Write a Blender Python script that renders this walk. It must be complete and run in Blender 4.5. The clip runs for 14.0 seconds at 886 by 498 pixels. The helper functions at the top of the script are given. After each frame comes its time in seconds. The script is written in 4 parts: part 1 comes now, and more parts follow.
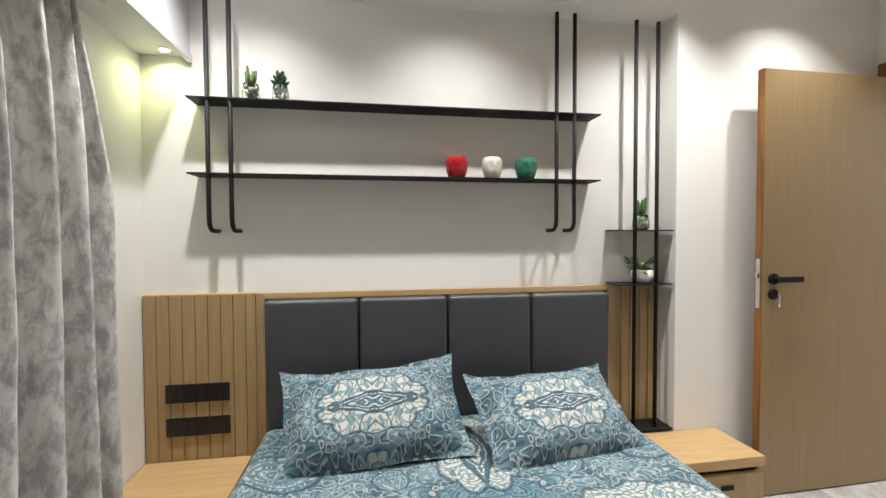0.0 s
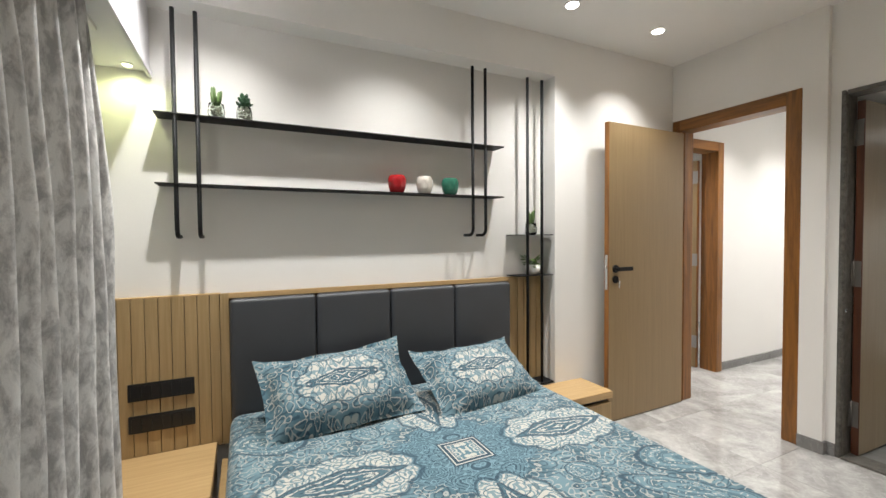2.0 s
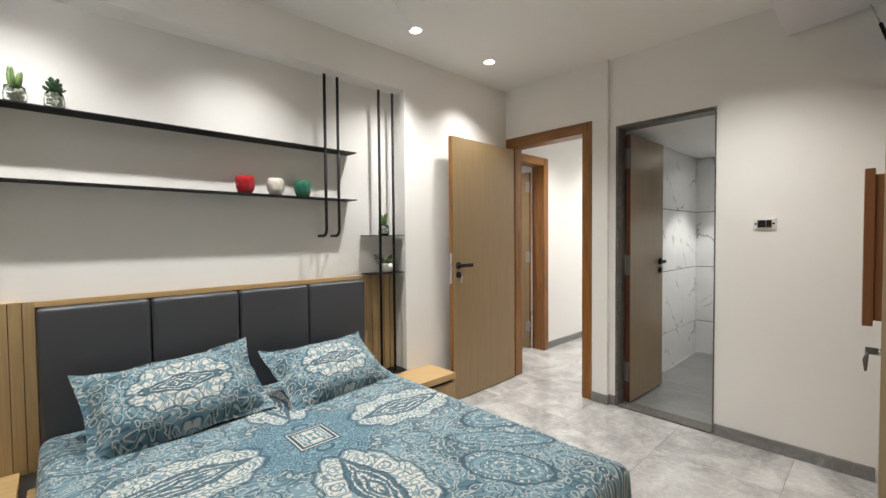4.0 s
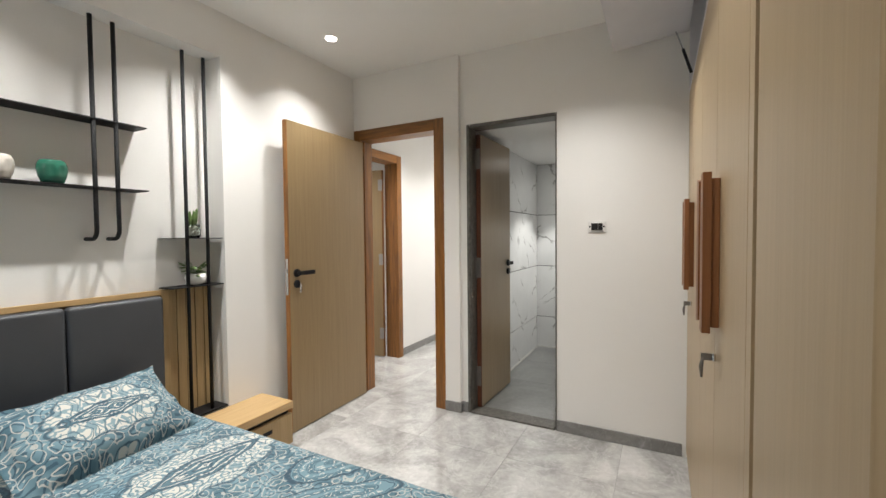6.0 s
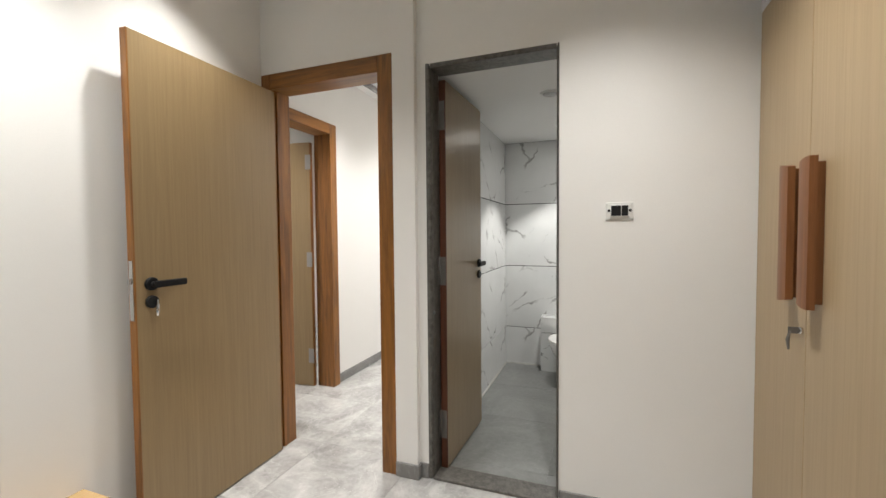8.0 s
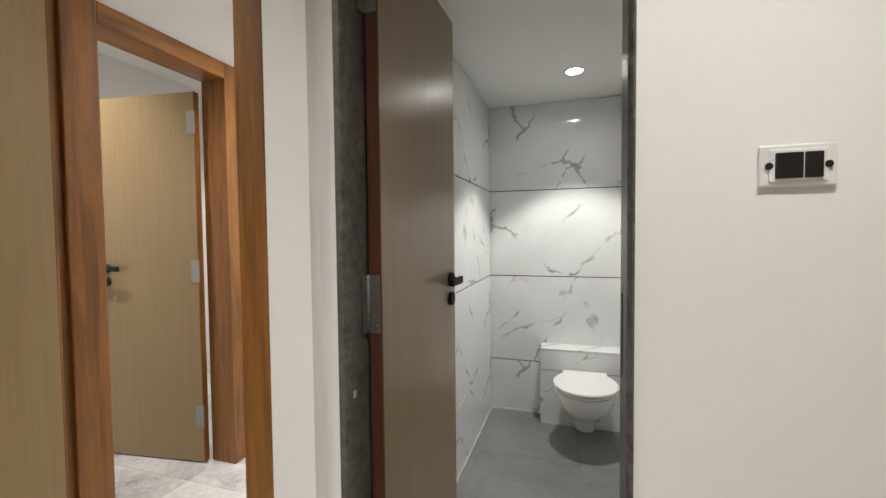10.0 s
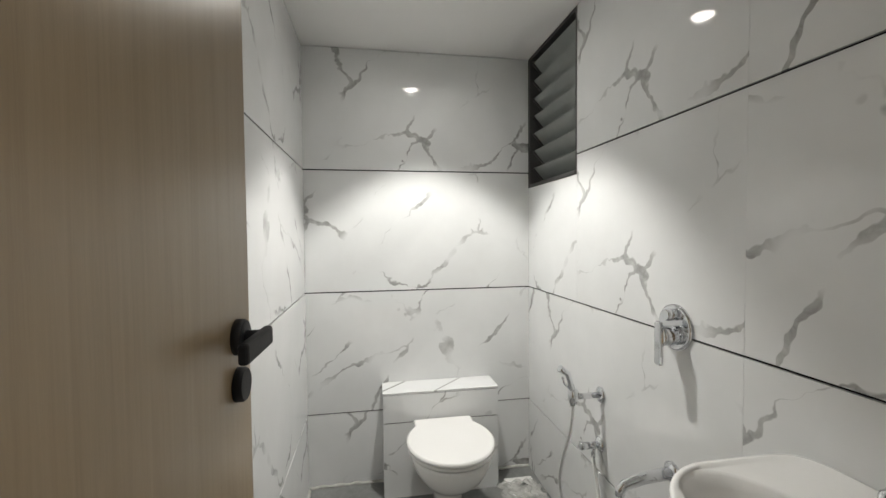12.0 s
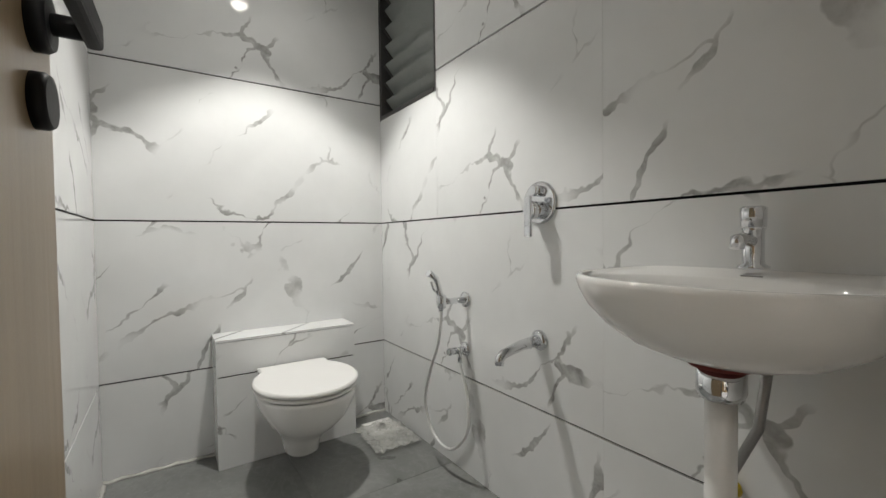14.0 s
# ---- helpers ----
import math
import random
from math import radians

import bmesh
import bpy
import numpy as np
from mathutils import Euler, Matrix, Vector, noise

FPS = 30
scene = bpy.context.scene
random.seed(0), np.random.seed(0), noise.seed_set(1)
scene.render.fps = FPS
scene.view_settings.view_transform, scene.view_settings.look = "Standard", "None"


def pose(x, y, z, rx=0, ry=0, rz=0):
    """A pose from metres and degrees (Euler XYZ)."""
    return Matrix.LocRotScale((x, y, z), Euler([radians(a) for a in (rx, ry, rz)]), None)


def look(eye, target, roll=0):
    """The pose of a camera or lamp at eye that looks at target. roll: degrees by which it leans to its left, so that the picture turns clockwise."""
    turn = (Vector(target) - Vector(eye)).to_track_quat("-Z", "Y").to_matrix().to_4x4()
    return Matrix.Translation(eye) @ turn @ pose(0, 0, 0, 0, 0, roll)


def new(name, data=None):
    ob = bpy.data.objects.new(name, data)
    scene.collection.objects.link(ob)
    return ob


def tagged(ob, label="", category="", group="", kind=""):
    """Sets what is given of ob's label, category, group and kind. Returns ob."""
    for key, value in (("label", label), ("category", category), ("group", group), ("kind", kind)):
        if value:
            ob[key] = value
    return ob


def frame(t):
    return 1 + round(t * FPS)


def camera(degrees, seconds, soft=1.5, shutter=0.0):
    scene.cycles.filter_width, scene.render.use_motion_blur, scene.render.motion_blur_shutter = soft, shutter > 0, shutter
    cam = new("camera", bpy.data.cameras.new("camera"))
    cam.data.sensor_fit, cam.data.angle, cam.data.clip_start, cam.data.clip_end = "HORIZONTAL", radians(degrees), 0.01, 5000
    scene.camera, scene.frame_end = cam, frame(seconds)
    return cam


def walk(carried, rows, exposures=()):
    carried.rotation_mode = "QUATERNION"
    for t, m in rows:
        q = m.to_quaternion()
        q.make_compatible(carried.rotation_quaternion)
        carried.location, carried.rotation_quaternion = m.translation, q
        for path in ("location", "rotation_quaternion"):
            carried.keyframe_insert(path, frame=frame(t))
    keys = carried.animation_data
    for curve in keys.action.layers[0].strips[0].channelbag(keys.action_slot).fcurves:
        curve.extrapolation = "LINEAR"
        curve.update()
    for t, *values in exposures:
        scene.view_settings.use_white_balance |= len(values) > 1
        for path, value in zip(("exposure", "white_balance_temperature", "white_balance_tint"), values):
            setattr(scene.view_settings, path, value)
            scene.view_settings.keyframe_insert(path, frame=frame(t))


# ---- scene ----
cam = camera(93.8, 14.0)
METRES, EYE, TILT, LEAN, TURN = 4.5, 1.28, 0.0, 0.0, -9.0
ROWS = [
    (0.0, 0.0, 0.0, 0.0, -0.01, -1.61, 0.25),
    (0.5, -0.0234, -0.0214, 0.0033, -4.94, -1.54, 0.34),
    (1.0, -0.0495, -0.047, 0.0037, -9.29, -1.49, 0.38),
    (1.5, -0.0697, -0.0711, 0.0037, -13.02, -1.56, 0.41),
    (2.0, -0.0808, -0.0898, 0.0047, -16.61, -1.65, 0.45),
    (2.5, -0.0828, -0.1043, 0.005, -20.05, -1.63, 0.52),
    (3.0, -0.0825, -0.117, 0.0052, -24.18, -1.71, 0.53),
    (3.5, -0.0781, -0.1318, 0.0054, -28.87, -1.74, 0.55),
    (4.0, -0.0729, -0.1404, 0.0046, -34.06, -1.72, 0.51),
    (6.5, 0.0251, -0.0706, 0.0077, -56.34, -1.97, 0.51),
    (7.0, 0.0663, -0.0352, 0.0043, -58.33, -2.09, 0.46),
    (9.5, 0.3238, 0.1027, -0.0056, -62.35, -2.15, 0.6),
    (10.0, 0.3859, 0.126, -0.0067, -63.52, -2.13, 0.58),
    (10.5, 0.4374, 0.15, -0.0098, -66.55, -1.99, 0.53),
    (11.0, 0.4798, 0.1783, -0.0098, -72.5, -2.17, 0.62),
    (11.5, 0.5195, 0.197, -0.0138, -80.55, -2.03, 0.62),
    (12.0, 0.5630, 0.2094, -0.012, -90.73, -1.98, 0.51),
    (12.5, 0.5877, 0.2161, -0.0159, -100.3, -1.86, 0.54),
    (13.0, 0.5978, 0.2270, -0.022, -107.63, -1.73, 0.57),
    (13.5, 0.5982, 0.2329, -0.0519, -112.54, -1.53, 0.6),
    (14.0, 0.5899, 0.2377, -0.0904, -114.81, -1.5, 0.72),
]
walk(cam, [(t, pose(0, 0, EYE, TILT, LEAN, TURN) @ pose(METRES * x, METRES * y, METRES * z, 90 + pitch, roll, yaw)) for t, x, y, z, yaw, pitch, roll in ROWS],
     [(0.0, 0.12), (4.0, 0.12), (7.0, 0.15), (9.5, 0.12), (10.5, 0.2), (11.5, 0.36), (12.5, 0.20), (14.0, 0.18)])

# ---- light and exposure ----
world = bpy.data.worlds.new("night")
world.use_nodes = True
world.node_tree.nodes["Background"].inputs[0].default_value = (0.02, 0.025, 0.035, 1)
world.node_tree.nodes["Background"].inputs[1].default_value = 0.2
scene.world = world

CEIL = 2.62
BATH_CEIL = 2.12
WALL_X = 2.67      # wall with the bathroom door
DOOR_X = 2.635      # wall with the room door, a step proud of it
FRONT_Y = 1.84     # pier beside the niche
NICHE_Y = 1.98     # back of the niche


def spot(name, at, watts, cone=110, blend=0.7, colour=(1, 0.93, 0.84), radius=0.03, aim=None):
    lamp = bpy.data.lights.new(name, "SPOT")
    lamp.energy, lamp.color, lamp.shadow_soft_size = watts, colour, radius
    lamp.spot_size, lamp.spot_blend = radians(cone), blend
    ob = new(name, lamp)
    ob.matrix_world = look(at, aim or (at[0] + 0.0001, at[1], at[2] - 1))
    return ob


# ---- materials ----
class Nodes:
    """A material's node tree with short ways to add to it."""

    def __init__(self, name, rough=0.5, metal=0.0, spec=0.5, where="Object"):
        self.mat = bpy.data.materials.new(name)
        self.mat.use_nodes = True
        self.tree = self.mat.node_tree
        self.out = self.tree.nodes["Principled BSDF"]
        self.out.inputs["Roughness"].default_value = rough
        self.out.inputs["Metallic"].default_value = metal
        self.out.inputs["Specular IOR Level"].default_value = spec
        self.place = self.tree.nodes.new("ShaderNodeTexCoord").outputs[where]

    def put(self, kind, **values):
        node = self.tree.nodes.new(kind)
        for key, value in values.items():
            spot_ = node.inputs[key.replace("_", " ")]
            if hasattr(value, "is_linked"):
                self.tree.links.new(value, spot_)
            else:
                spot_.default_value = value
        return node

    def link(self, a, b):
        self.tree.links.new(a, b)

    def math(self, op, a, b=0.0, c=0.0):
        node = self.tree.nodes.new("ShaderNodeMath")
        node.operation = op
        for n, v in enumerate((a, b, c)):
            if hasattr(v, "is_linked"):
                self.link(v, node.inputs[n])
            else:
                node.inputs[n].default_value = v
        return node.outputs[0]

    def stretch(self, scale, turn=(0, 0, 0), base=None):
        node = self.tree.nodes.new("ShaderNodeMapping")
        node.inputs["Scale"].default_value = scale
        node.inputs["Rotation"].default_value = turn
        self.link(base or self.place, node.inputs["Vector"])
        return node.outputs[0]

    def noise(self, scale, detail=4, rough=0.55, distort=0.0, vector=None):
        n = self.put("ShaderNodeTexNoise", Vector=vector or self.place, Scale=scale, Detail=detail, Roughness=rough, Distortion=distort)
        return n.outputs["Fac"]

    def ramp(self, fac, *stops):
        node = self.tree.nodes.new("ShaderNodeValToRGB")
        el = node.color_ramp.elements
        while len(el) < len(stops):
            el.new(0.5)
        for e, (p, c) in zip(el, stops):
            e.position = p
            e.color = (*c, 1) if len(c) == 3 else c
        self.link(fac, node.inputs[0])
        return node.outputs[0]

    def mix(self, fac, a, b, blend="MIX"):
        node = self.tree.nodes.new("ShaderNodeMix")
        node.data_type, node.blend_type = "RGBA", blend
        for v, s in ((fac, node.inputs[0]), (a, node.inputs[6]), (b, node.inputs[7])):
            if hasattr(v, "is_linked"):
                self.link(v, s)
            else:
                s.default_value = v if isinstance(v, (int, float)) else (*v, 1)
        return node.outputs[2]

    def colour(self, socket):
        self.link(socket, self.out.inputs["Base Color"])

    def rough(self, socket):
        self.link(socket, self.out.inputs["Roughness"])

    def bump(self, height, strength=0.2, distance=0.002):
        node = self.put("ShaderNodeBump", Height=height, Strength=strength, Distance=distance)
        self.link(node.outputs[0], self.out.inputs["Normal"])
        return self.mat


def shade(c, k):
    return tuple(min(1, v * k) for v in c)


def grey3(v):
    return (v, v, v)


def plain(name, c, rough=0.5, metal=0.0, vary=0.08, scale=6.0, grain=160.0, bump=0.05, spec=0.5):
    """A surface with slight stains, grain and uneven gloss."""
    n = Nodes(name, rough, metal, spec)
    big, fine = n.noise(scale, 5), n.noise(grain, 3)
    n.colour(n.mix(0.3, n.ramp(big, (0.3, shade(c, 1 - vary)), (0.7, shade(c, 1 + vary))), n.ramp(fine, (0.3, shade(c, 1 - vary)), (0.7, shade(c, 1 + vary)))))
    n.rough(n.math("MULTIPLY_ADD", big, 0.2 * rough, 0.9 * rough))
    return n.bump(fine, bump)


def timber(name, dark, light, rough=0.4, along=(28, 28, 1.2), figure=3.0, spec=0.5):
    """Wood with its grain along the axis of the smallest scale."""
    n = Nodes(name, rough, 0, spec)
    rand = n.put("ShaderNodeObjectInfo").outputs["Random"]
    shift = n.put("ShaderNodeVectorMath")
    shift.operation = "ADD"
    n.link(n.place, shift.inputs[0])
    off = n.put("ShaderNodeCombineXYZ", X=n.math("MULTIPLY", rand, 13.0), Y=n.math("MULTIPLY", rand, 7.0), Z=n.math("MULTIPLY", rand, 3.0))
    n.link(off.outputs[0], shift.inputs[1])
    v = n.stretch(along, base=shift.outputs[0])
    bands = n.noise(figure, 5, 0.6, 0.8, v)
    fibre = n.noise(figure * 9, 3, 0.7, 0.2, v)
    base = n.ramp(bands, (0.28, dark), (0.72, light))
    n.colour(n.mix(0.22, base, n.ramp(fibre, (0.3, dark), (0.7, light))))
    n.rough(n.math("MULTIPLY_ADD", fibre, 0.15, rough - 0.06))
    return n.bump(fibre, 0.12, 0.001)


def marble_tile(name):
    """White glazed tile with grey branching veins and a mirror gloss."""
    n = Nodes(name, 0.025, 0, 0.75)
    rand = n.put("ShaderNodeObjectInfo").outputs["Random"]
    off = n.put("ShaderNodeCombineXYZ", X=n.math("MULTIPLY", n.math("FLOOR", n.math("MULTIPLY", rand, 3.0)), 3.7), Y=0.0, Z=n.math("MULTIPLY", rand, 0.1))
    shift = n.put("ShaderNodeVectorMath")
    shift.operation = "ADD"
    n.link(n.place, shift.inputs[0])
    n.link(off.outputs[0], shift.inputs[1])
    sep = n.put("ShaderNodeSeparateXYZ", Vector=shift.outputs[0])
    across = n.math("MULTIPLY", n.math("ADD", sep.outputs[0], sep.outputs[1]), -1.0)
    flat = n.put("ShaderNodeCombineXYZ", X=across, Y=sep.outputs[2]).outputs[0]
    v = n.stretch((1.0, 2.0, 1.0), (0, 0, 0), n.stretch((1, 1, 1), (0, 0, -0.85), flat))
    warp = n.put("ShaderNodeTexNoise", Vector=flat, Scale=3.6, Detail=4.0, Roughness=0.6)
    bent = n.put("ShaderNodeVectorMath")
    bent.operation = "MULTIPLY_ADD"
    n.link(warp.outputs["Color"], bent.inputs[0])
    bent.inputs[1].default_value = (0.30, 0.42, 0.0)
    n.link(v, bent.inputs[2])
    cell = n.put("ShaderNodeTexVoronoi", Vector=bent.outputs[0], Scale=2.0)
    cell.voronoi_dimensions, cell.feature = "2D", "DISTANCE_TO_EDGE"
    swell = n.math("MULTIPLY_ADD", n.noise(5.0, 3, 0.55, 0, flat), 0.17, -0.062)
    stroke = n.math("SUBTRACT", n.math("MAXIMUM", swell, 0.003), cell.outputs["Distance"])
    thin = n.ramp(n.math("MULTIPLY_ADD", stroke, 32.0, 0.1), (0.04, grey3(0)), (0.40, grey3(1)))
    where = n.ramp(n.noise(3.1, 2, 0.5, 0.3, n.stretch((1, 1.3, 1), (0, 0, 0.4), flat)), (0.46, grey3(0)), (0.57, grey3(1)))
    mottle = n.ramp(n.noise(20, 4, 0.6, 0.5, flat), (0.3, grey3(0.4)), (0.7, grey3(1)))
    veins = n.math("MULTIPLY", n.math("MULTIPLY", thin, where), mottle)
    cloud = n.ramp(n.noise(3.5, 4), (0.35, (0.73, 0.735, 0.73)), (0.7, (0.79, 0.795, 0.79)))
    n.colour(n.mix(veins, cloud, (0.25, 0.245, 0.235)))
    return n.mat


def stone_floor(name, dark, light, rough, vein=0.5, scale=1.6):
    """Polished grey stone tile, each piece cut elsewhere."""
    n = Nodes(name, rough, 0, 0.5)
    rand = n.put("ShaderNodeObjectInfo").outputs["Random"]
    off = n.put("ShaderNodeCombineXYZ", X=n.math("MULTIPLY", rand, 31.0), Y=n.math("MULTIPLY", rand, 17.0), Z=rand)
    shift = n.put("ShaderNodeVectorMath")
    shift.operation = "ADD"
    n.link(n.place, shift.inputs[0])
    n.link(off.outputs[0], shift.inputs[1])
    v = shift.outputs[0]
    cloud = n.noise(scale, 7, 0.62, 0.9, v)
    fine = n.noise(34, 4, 0.6, 0, v)
    base = n.ramp(cloud, (0.32, dark), (0.66, light))
    base = n.mix(0.25, base, n.ramp(fine, (0.3, dark), (0.7, light)))
    ridge = n.math("ABSOLUTE", n.math("SUBTRACT", n.noise(scale * 1.6, 6, 0.65, 1.2, v), 0.5))
    base = n.mix(n.math("MULTIPLY", n.ramp(ridge, (0.0, grey3(1)), (0.02, grey3(0))), vein), base, shade(light, 1.35))
    specks = n.ramp(n.noise(60, 2, 0.5, 0, v), (0.70, grey3(0)), (0.76, grey3(1)))
    n.colour(n.mix(n.math("MULTIPLY", specks, 0.35), base, shade(light, 1.5)))
    n.rough(n.math("MULTIPLY_ADD", cloud, 0.10, rough - 0.04))
    return n.bump(fine, 0.03, 0.0005)


def granite(name):
    """Dark rough-polished granite with pale grains."""
    n = Nodes(name, 0.38)
    fine, mid = n.noise(260, 3), n.noise(38, 5, 0.7)
    base = n.ramp(mid, (0.3, (0.04, 0.037, 0.032)), (0.7, (0.15, 0.14, 0.125)))
    n.colour(n.mix(n.ramp(fine, (0.58, grey3(0)), (0.7, grey3(0.6))), base, (0.24, 0.23, 0.21)))
    return n.bump(mid, 0.5, 0.003)


def paisley(name, period=(0.43, 0.40), middle=(0, 0), medals=(), motifs=(), bend=0.12):
    """Printed cotton: mirrored cream medallions, leaf shapes and dark outlines on teal."""
    n = Nodes(name, 0.85, 0, 0.25)
    sep = n.put("ShaderNodeSeparateXYZ", Vector=n.place)
    x = n.math("SUBTRACT", sep.outputs[0], middle[0])
    y = n.math("SUBTRACT", sep.outputs[1], middle[1])
    u, v = n.math("PINGPONG", n.math("ABSOLUTE", x), period[0]), n.math("PINGPONG", n.math("ABSOLUTE", y), period[1])
    uv = n.put("ShaderNodeCombineXYZ", X=u, Y=v).outputs[0]
    warp = n.put("ShaderNodeTexNoise", Vector=uv, Scale=11.0, Detail=2.0)
    bent = n.put("ShaderNodeVectorMath")
    bent.operation = "MULTIPLY_ADD"
    n.link(warp.outputs["Color"], bent.inputs[0])
    bent.inputs[1].default_value = (bend, bend, 0)
    n.link(uv, bent.inputs[2])
    b = bent.outputs[0]
    sb = n.put("ShaderNodeSeparateXYZ", Vector=b)
    ub, vb = sb.outputs[0], sb.outputs[1]

    def axes(cu, cv, ru, rv, turn):
        du, dv = n.math("SUBTRACT", ub, cu + bend / 2), n.math("SUBTRACT", vb, cv + bend / 2)
        co, si = math.cos(turn), math.sin(turn)
        a = n.math("ADD", n.math("MULTIPLY", du, co / ru), n.math("MULTIPLY", dv, si / ru))
        c = n.math("ADD", n.math("MULTIPLY", du, -si / rv), n.math("MULTIPLY", dv, co / rv))
        return a, c

    def ring(cu, cv, ru, rv, lobes=0.0, turn=0.0):
        a, c = axes(cu, cv, ru, rv, turn)
        d = n.math("SQRT", n.math("ADD", n.math("MULTIPLY", a, a), n.math("MULTIPLY", c, c)))
        if lobes:
            ang = n.math("ARCTAN2", c, a)
            d = n.math("MULTIPLY_ADD", n.math("ABSOLUTE", n.math("SINE", n.math("MULTIPLY", ang, lobes))), -0.13, n.math("ADD", d, 0.07))
        return d

    def lozenge(cu, cv, ru, rv, turn=0.0):
        a, c = axes(cu, cv, ru, rv, turn)
        return n.math("ADD", n.math("POWER", n.math("ABSOLUTE", a), 1.25), n.math("ABSOLUTE", c))

    teal, pale, cream, navy = (0.065, 0.13, 0.165), (0.145, 0.235, 0.275), (0.50, 0.485, 0.44), (0.022, 0.055, 0.085)
    cells = n.put("ShaderNodeTexVoronoi", Vector=b, Scale=9.5)
    rings = n.math("SINE", n.math("MULTIPLY", cells.outputs["Distance"], 34.0))
    ground = n.mix(n.ramp(n.noise(7, 2, 0.5, 0, uv), (0.42, grey3(0)), (0.55, grey3(1))), teal, pale)
    ground = n.mix(n.ramp(rings, (0.62, grey3(0)), (0.82, grey3(0.75))), ground, navy)
    curls = n.put("ShaderNodeTexVoronoi", Vector=b, Scale=27.0)
    curl = n.math("SINE", n.math("MULTIPLY", curls.outputs["Distance"], 17.0))
    ground = n.mix(n.ramp(curl, (0.66, grey3(0)), (0.84, grey3(0.75))), ground, shade(cream, 0.9))
    col = ground
    if motifs:
        # a calm blue round with dark leaves about the middle
        hub = ring(0.0, 0.0, 0.27, 0.27, 4.0)
        leaves = n.mix(n.ramp(n.math("SINE", n.math("MULTIPLY", cells.outputs["Distance"], 60.0)), (0.30, grey3(0)), (0.60, grey3(0.85))), (0.105, 0.185, 0.225), navy)
        leaves = n.mix(n.ramp(curl, (0.72, grey3(0)), (0.88, grey3(0.7))), leaves, shade(pale, 1.4))
        col = n.mix(n.ramp(hub, (0.97, grey3(1)), (1.0, grey3(0))), col, leaves)
    for iu, iv, ru, rv, turn, turns in motifs:
        # teardrops and rosettes: nested outlines in teal, navy and cream
        cu, cv = iu * period[0], iv * period[1]
        d = ring(cu, cv, ru, rv, 0.0, turn)
        wave = n.math("SINE", n.math("MULTIPLY", d, turns))
        fill = n.mix(n.ramp(wave, (0.45, grey3(0)), (0.6, grey3(1))), pale, teal)
        fill = n.mix(n.ramp(n.math("ABSOLUTE", wave), (0.10, grey3(0.9)), (0.22, grey3(0))), fill, navy)
        fill = n.mix(n.ramp(n.math("MULTIPLY", wave, curl), (0.55, grey3(0)), (0.7, grey3(0.9))), fill, cream)
        col = n.mix(n.ramp(d, (0.97, grey3(1)), (1.0, grey3(0))), col, fill)
        col = n.mix(n.ramp(n.math("ABSOLUTE", n.math("SUBTRACT", d, 1.03)), (0.03, grey3(0.9)), (0.06, grey3(0))), col, navy)
    for iu, iv, ru, rv, lobes, turn in medals:
        cu, cv = iu * period[0], iv * period[1]
        d = ring(cu, cv, ru, rv, lobes, turn)
        inside = n.ramp(d, (0.97, grey3(1)), (1.0, grey3(0)))
        lace = n.mix(n.ramp(curl, (0.05, grey3(0)), (0.4, grey3(0.9))), cream, pale)
        lace = n.mix(n.ramp(rings, (0.70, grey3(0)), (0.86, grey3(0.85))), lace, teal)
        core = n.math("SINE", n.math("MULTIPLY", lozenge(cu, cv, ru * 0.90, rv * 0.44, turn), 19.0))
        heart = n.mix(n.ramp(core, (0.4, grey3(0)), (0.6, grey3(1))), teal, cream)
        heart = n.mix(n.ramp(curl, (0.6, grey3(0)), (0.75, grey3(0.8))), heart, navy)
        eye = lozenge(cu, cv, ru * 0.90, rv * 0.44, turn)
        lace = n.mix(n.ramp(eye, (0.97, grey3(1)), (1.0, grey3(0))), lace, heart)
        rim = n.math("ABSOLUTE", n.math("SUBTRACT", eye, 1.04))
        lace = n.mix(n.ramp(rim, (0.05, grey3(0.9)), (0.09, grey3(0))), lace, navy)
        col = n.mix(inside, col, lace)
        edge = n.math("ABSOLUTE", n.math("SUBTRACT", d, 1.05))
        col = n.mix(n.ramp(edge, (0.02, grey3(0.75)), (0.045, grey3(0))), col, navy)
    if motifs:
        # the framed square in the middle
        d = n.math("MAXIMUM", u, v)
        lines = n.ramp(n.math("SINE", n.math("MULTIPLY", d, 330.0)), (0.45, grey3(0)), (0.6, grey3(1)))
        inner = n.mix(n.ramp(curl, (0.2, grey3(0)), (0.4, grey3(1))), (0.10, 0.185, 0.225), cream)
        framed = n.mix(n.ramp(d, (0.055, grey3(1)), (0.057, grey3(0))), n.mix(lines, navy, cream), inner)
        col = n.mix(n.ramp(d, (0.090, grey3(1)), (0.092, grey3(0))), col, framed)
    n.colour(col)
    n.out.inputs["Sheen Weight"].default_value = 0.1
    weave = n.noise(420, 2)
    return n.bump(weave, 0.15, 0.001)


M_WALL = plain("white_wall_paint", (0.81, 0.795, 0.77), 0.7, vary=0.03, scale=1.3, grain=220, bump=0.06)
M_CEIL = plain("white_ceiling_paint", (0.86, 0.85, 0.83), 0.8, vary=0.03, scale=1.1, grain=200, bump=0.04)
M_BEAM = plain("grey_white_paint", (0.70, 0.69, 0.72), 0.6, vary=0.03)
M_DOOR = timber("door_laminate", (0.250, 0.170, 0.086), (0.315, 0.221, 0.113), 0.34, (22, 22, 0.7))
M_BDOOR = timber("bathroom_door_laminate", (0.225, 0.165, 0.095), (0.305, 0.23, 0.14), 0.30, (22, 22, 0.7))
M_TEAK = timber("teak", (0.085, 0.034, 0.008), (0.375, 0.152, 0.028), 0.36, (7, 7, 0.5), 3.4)
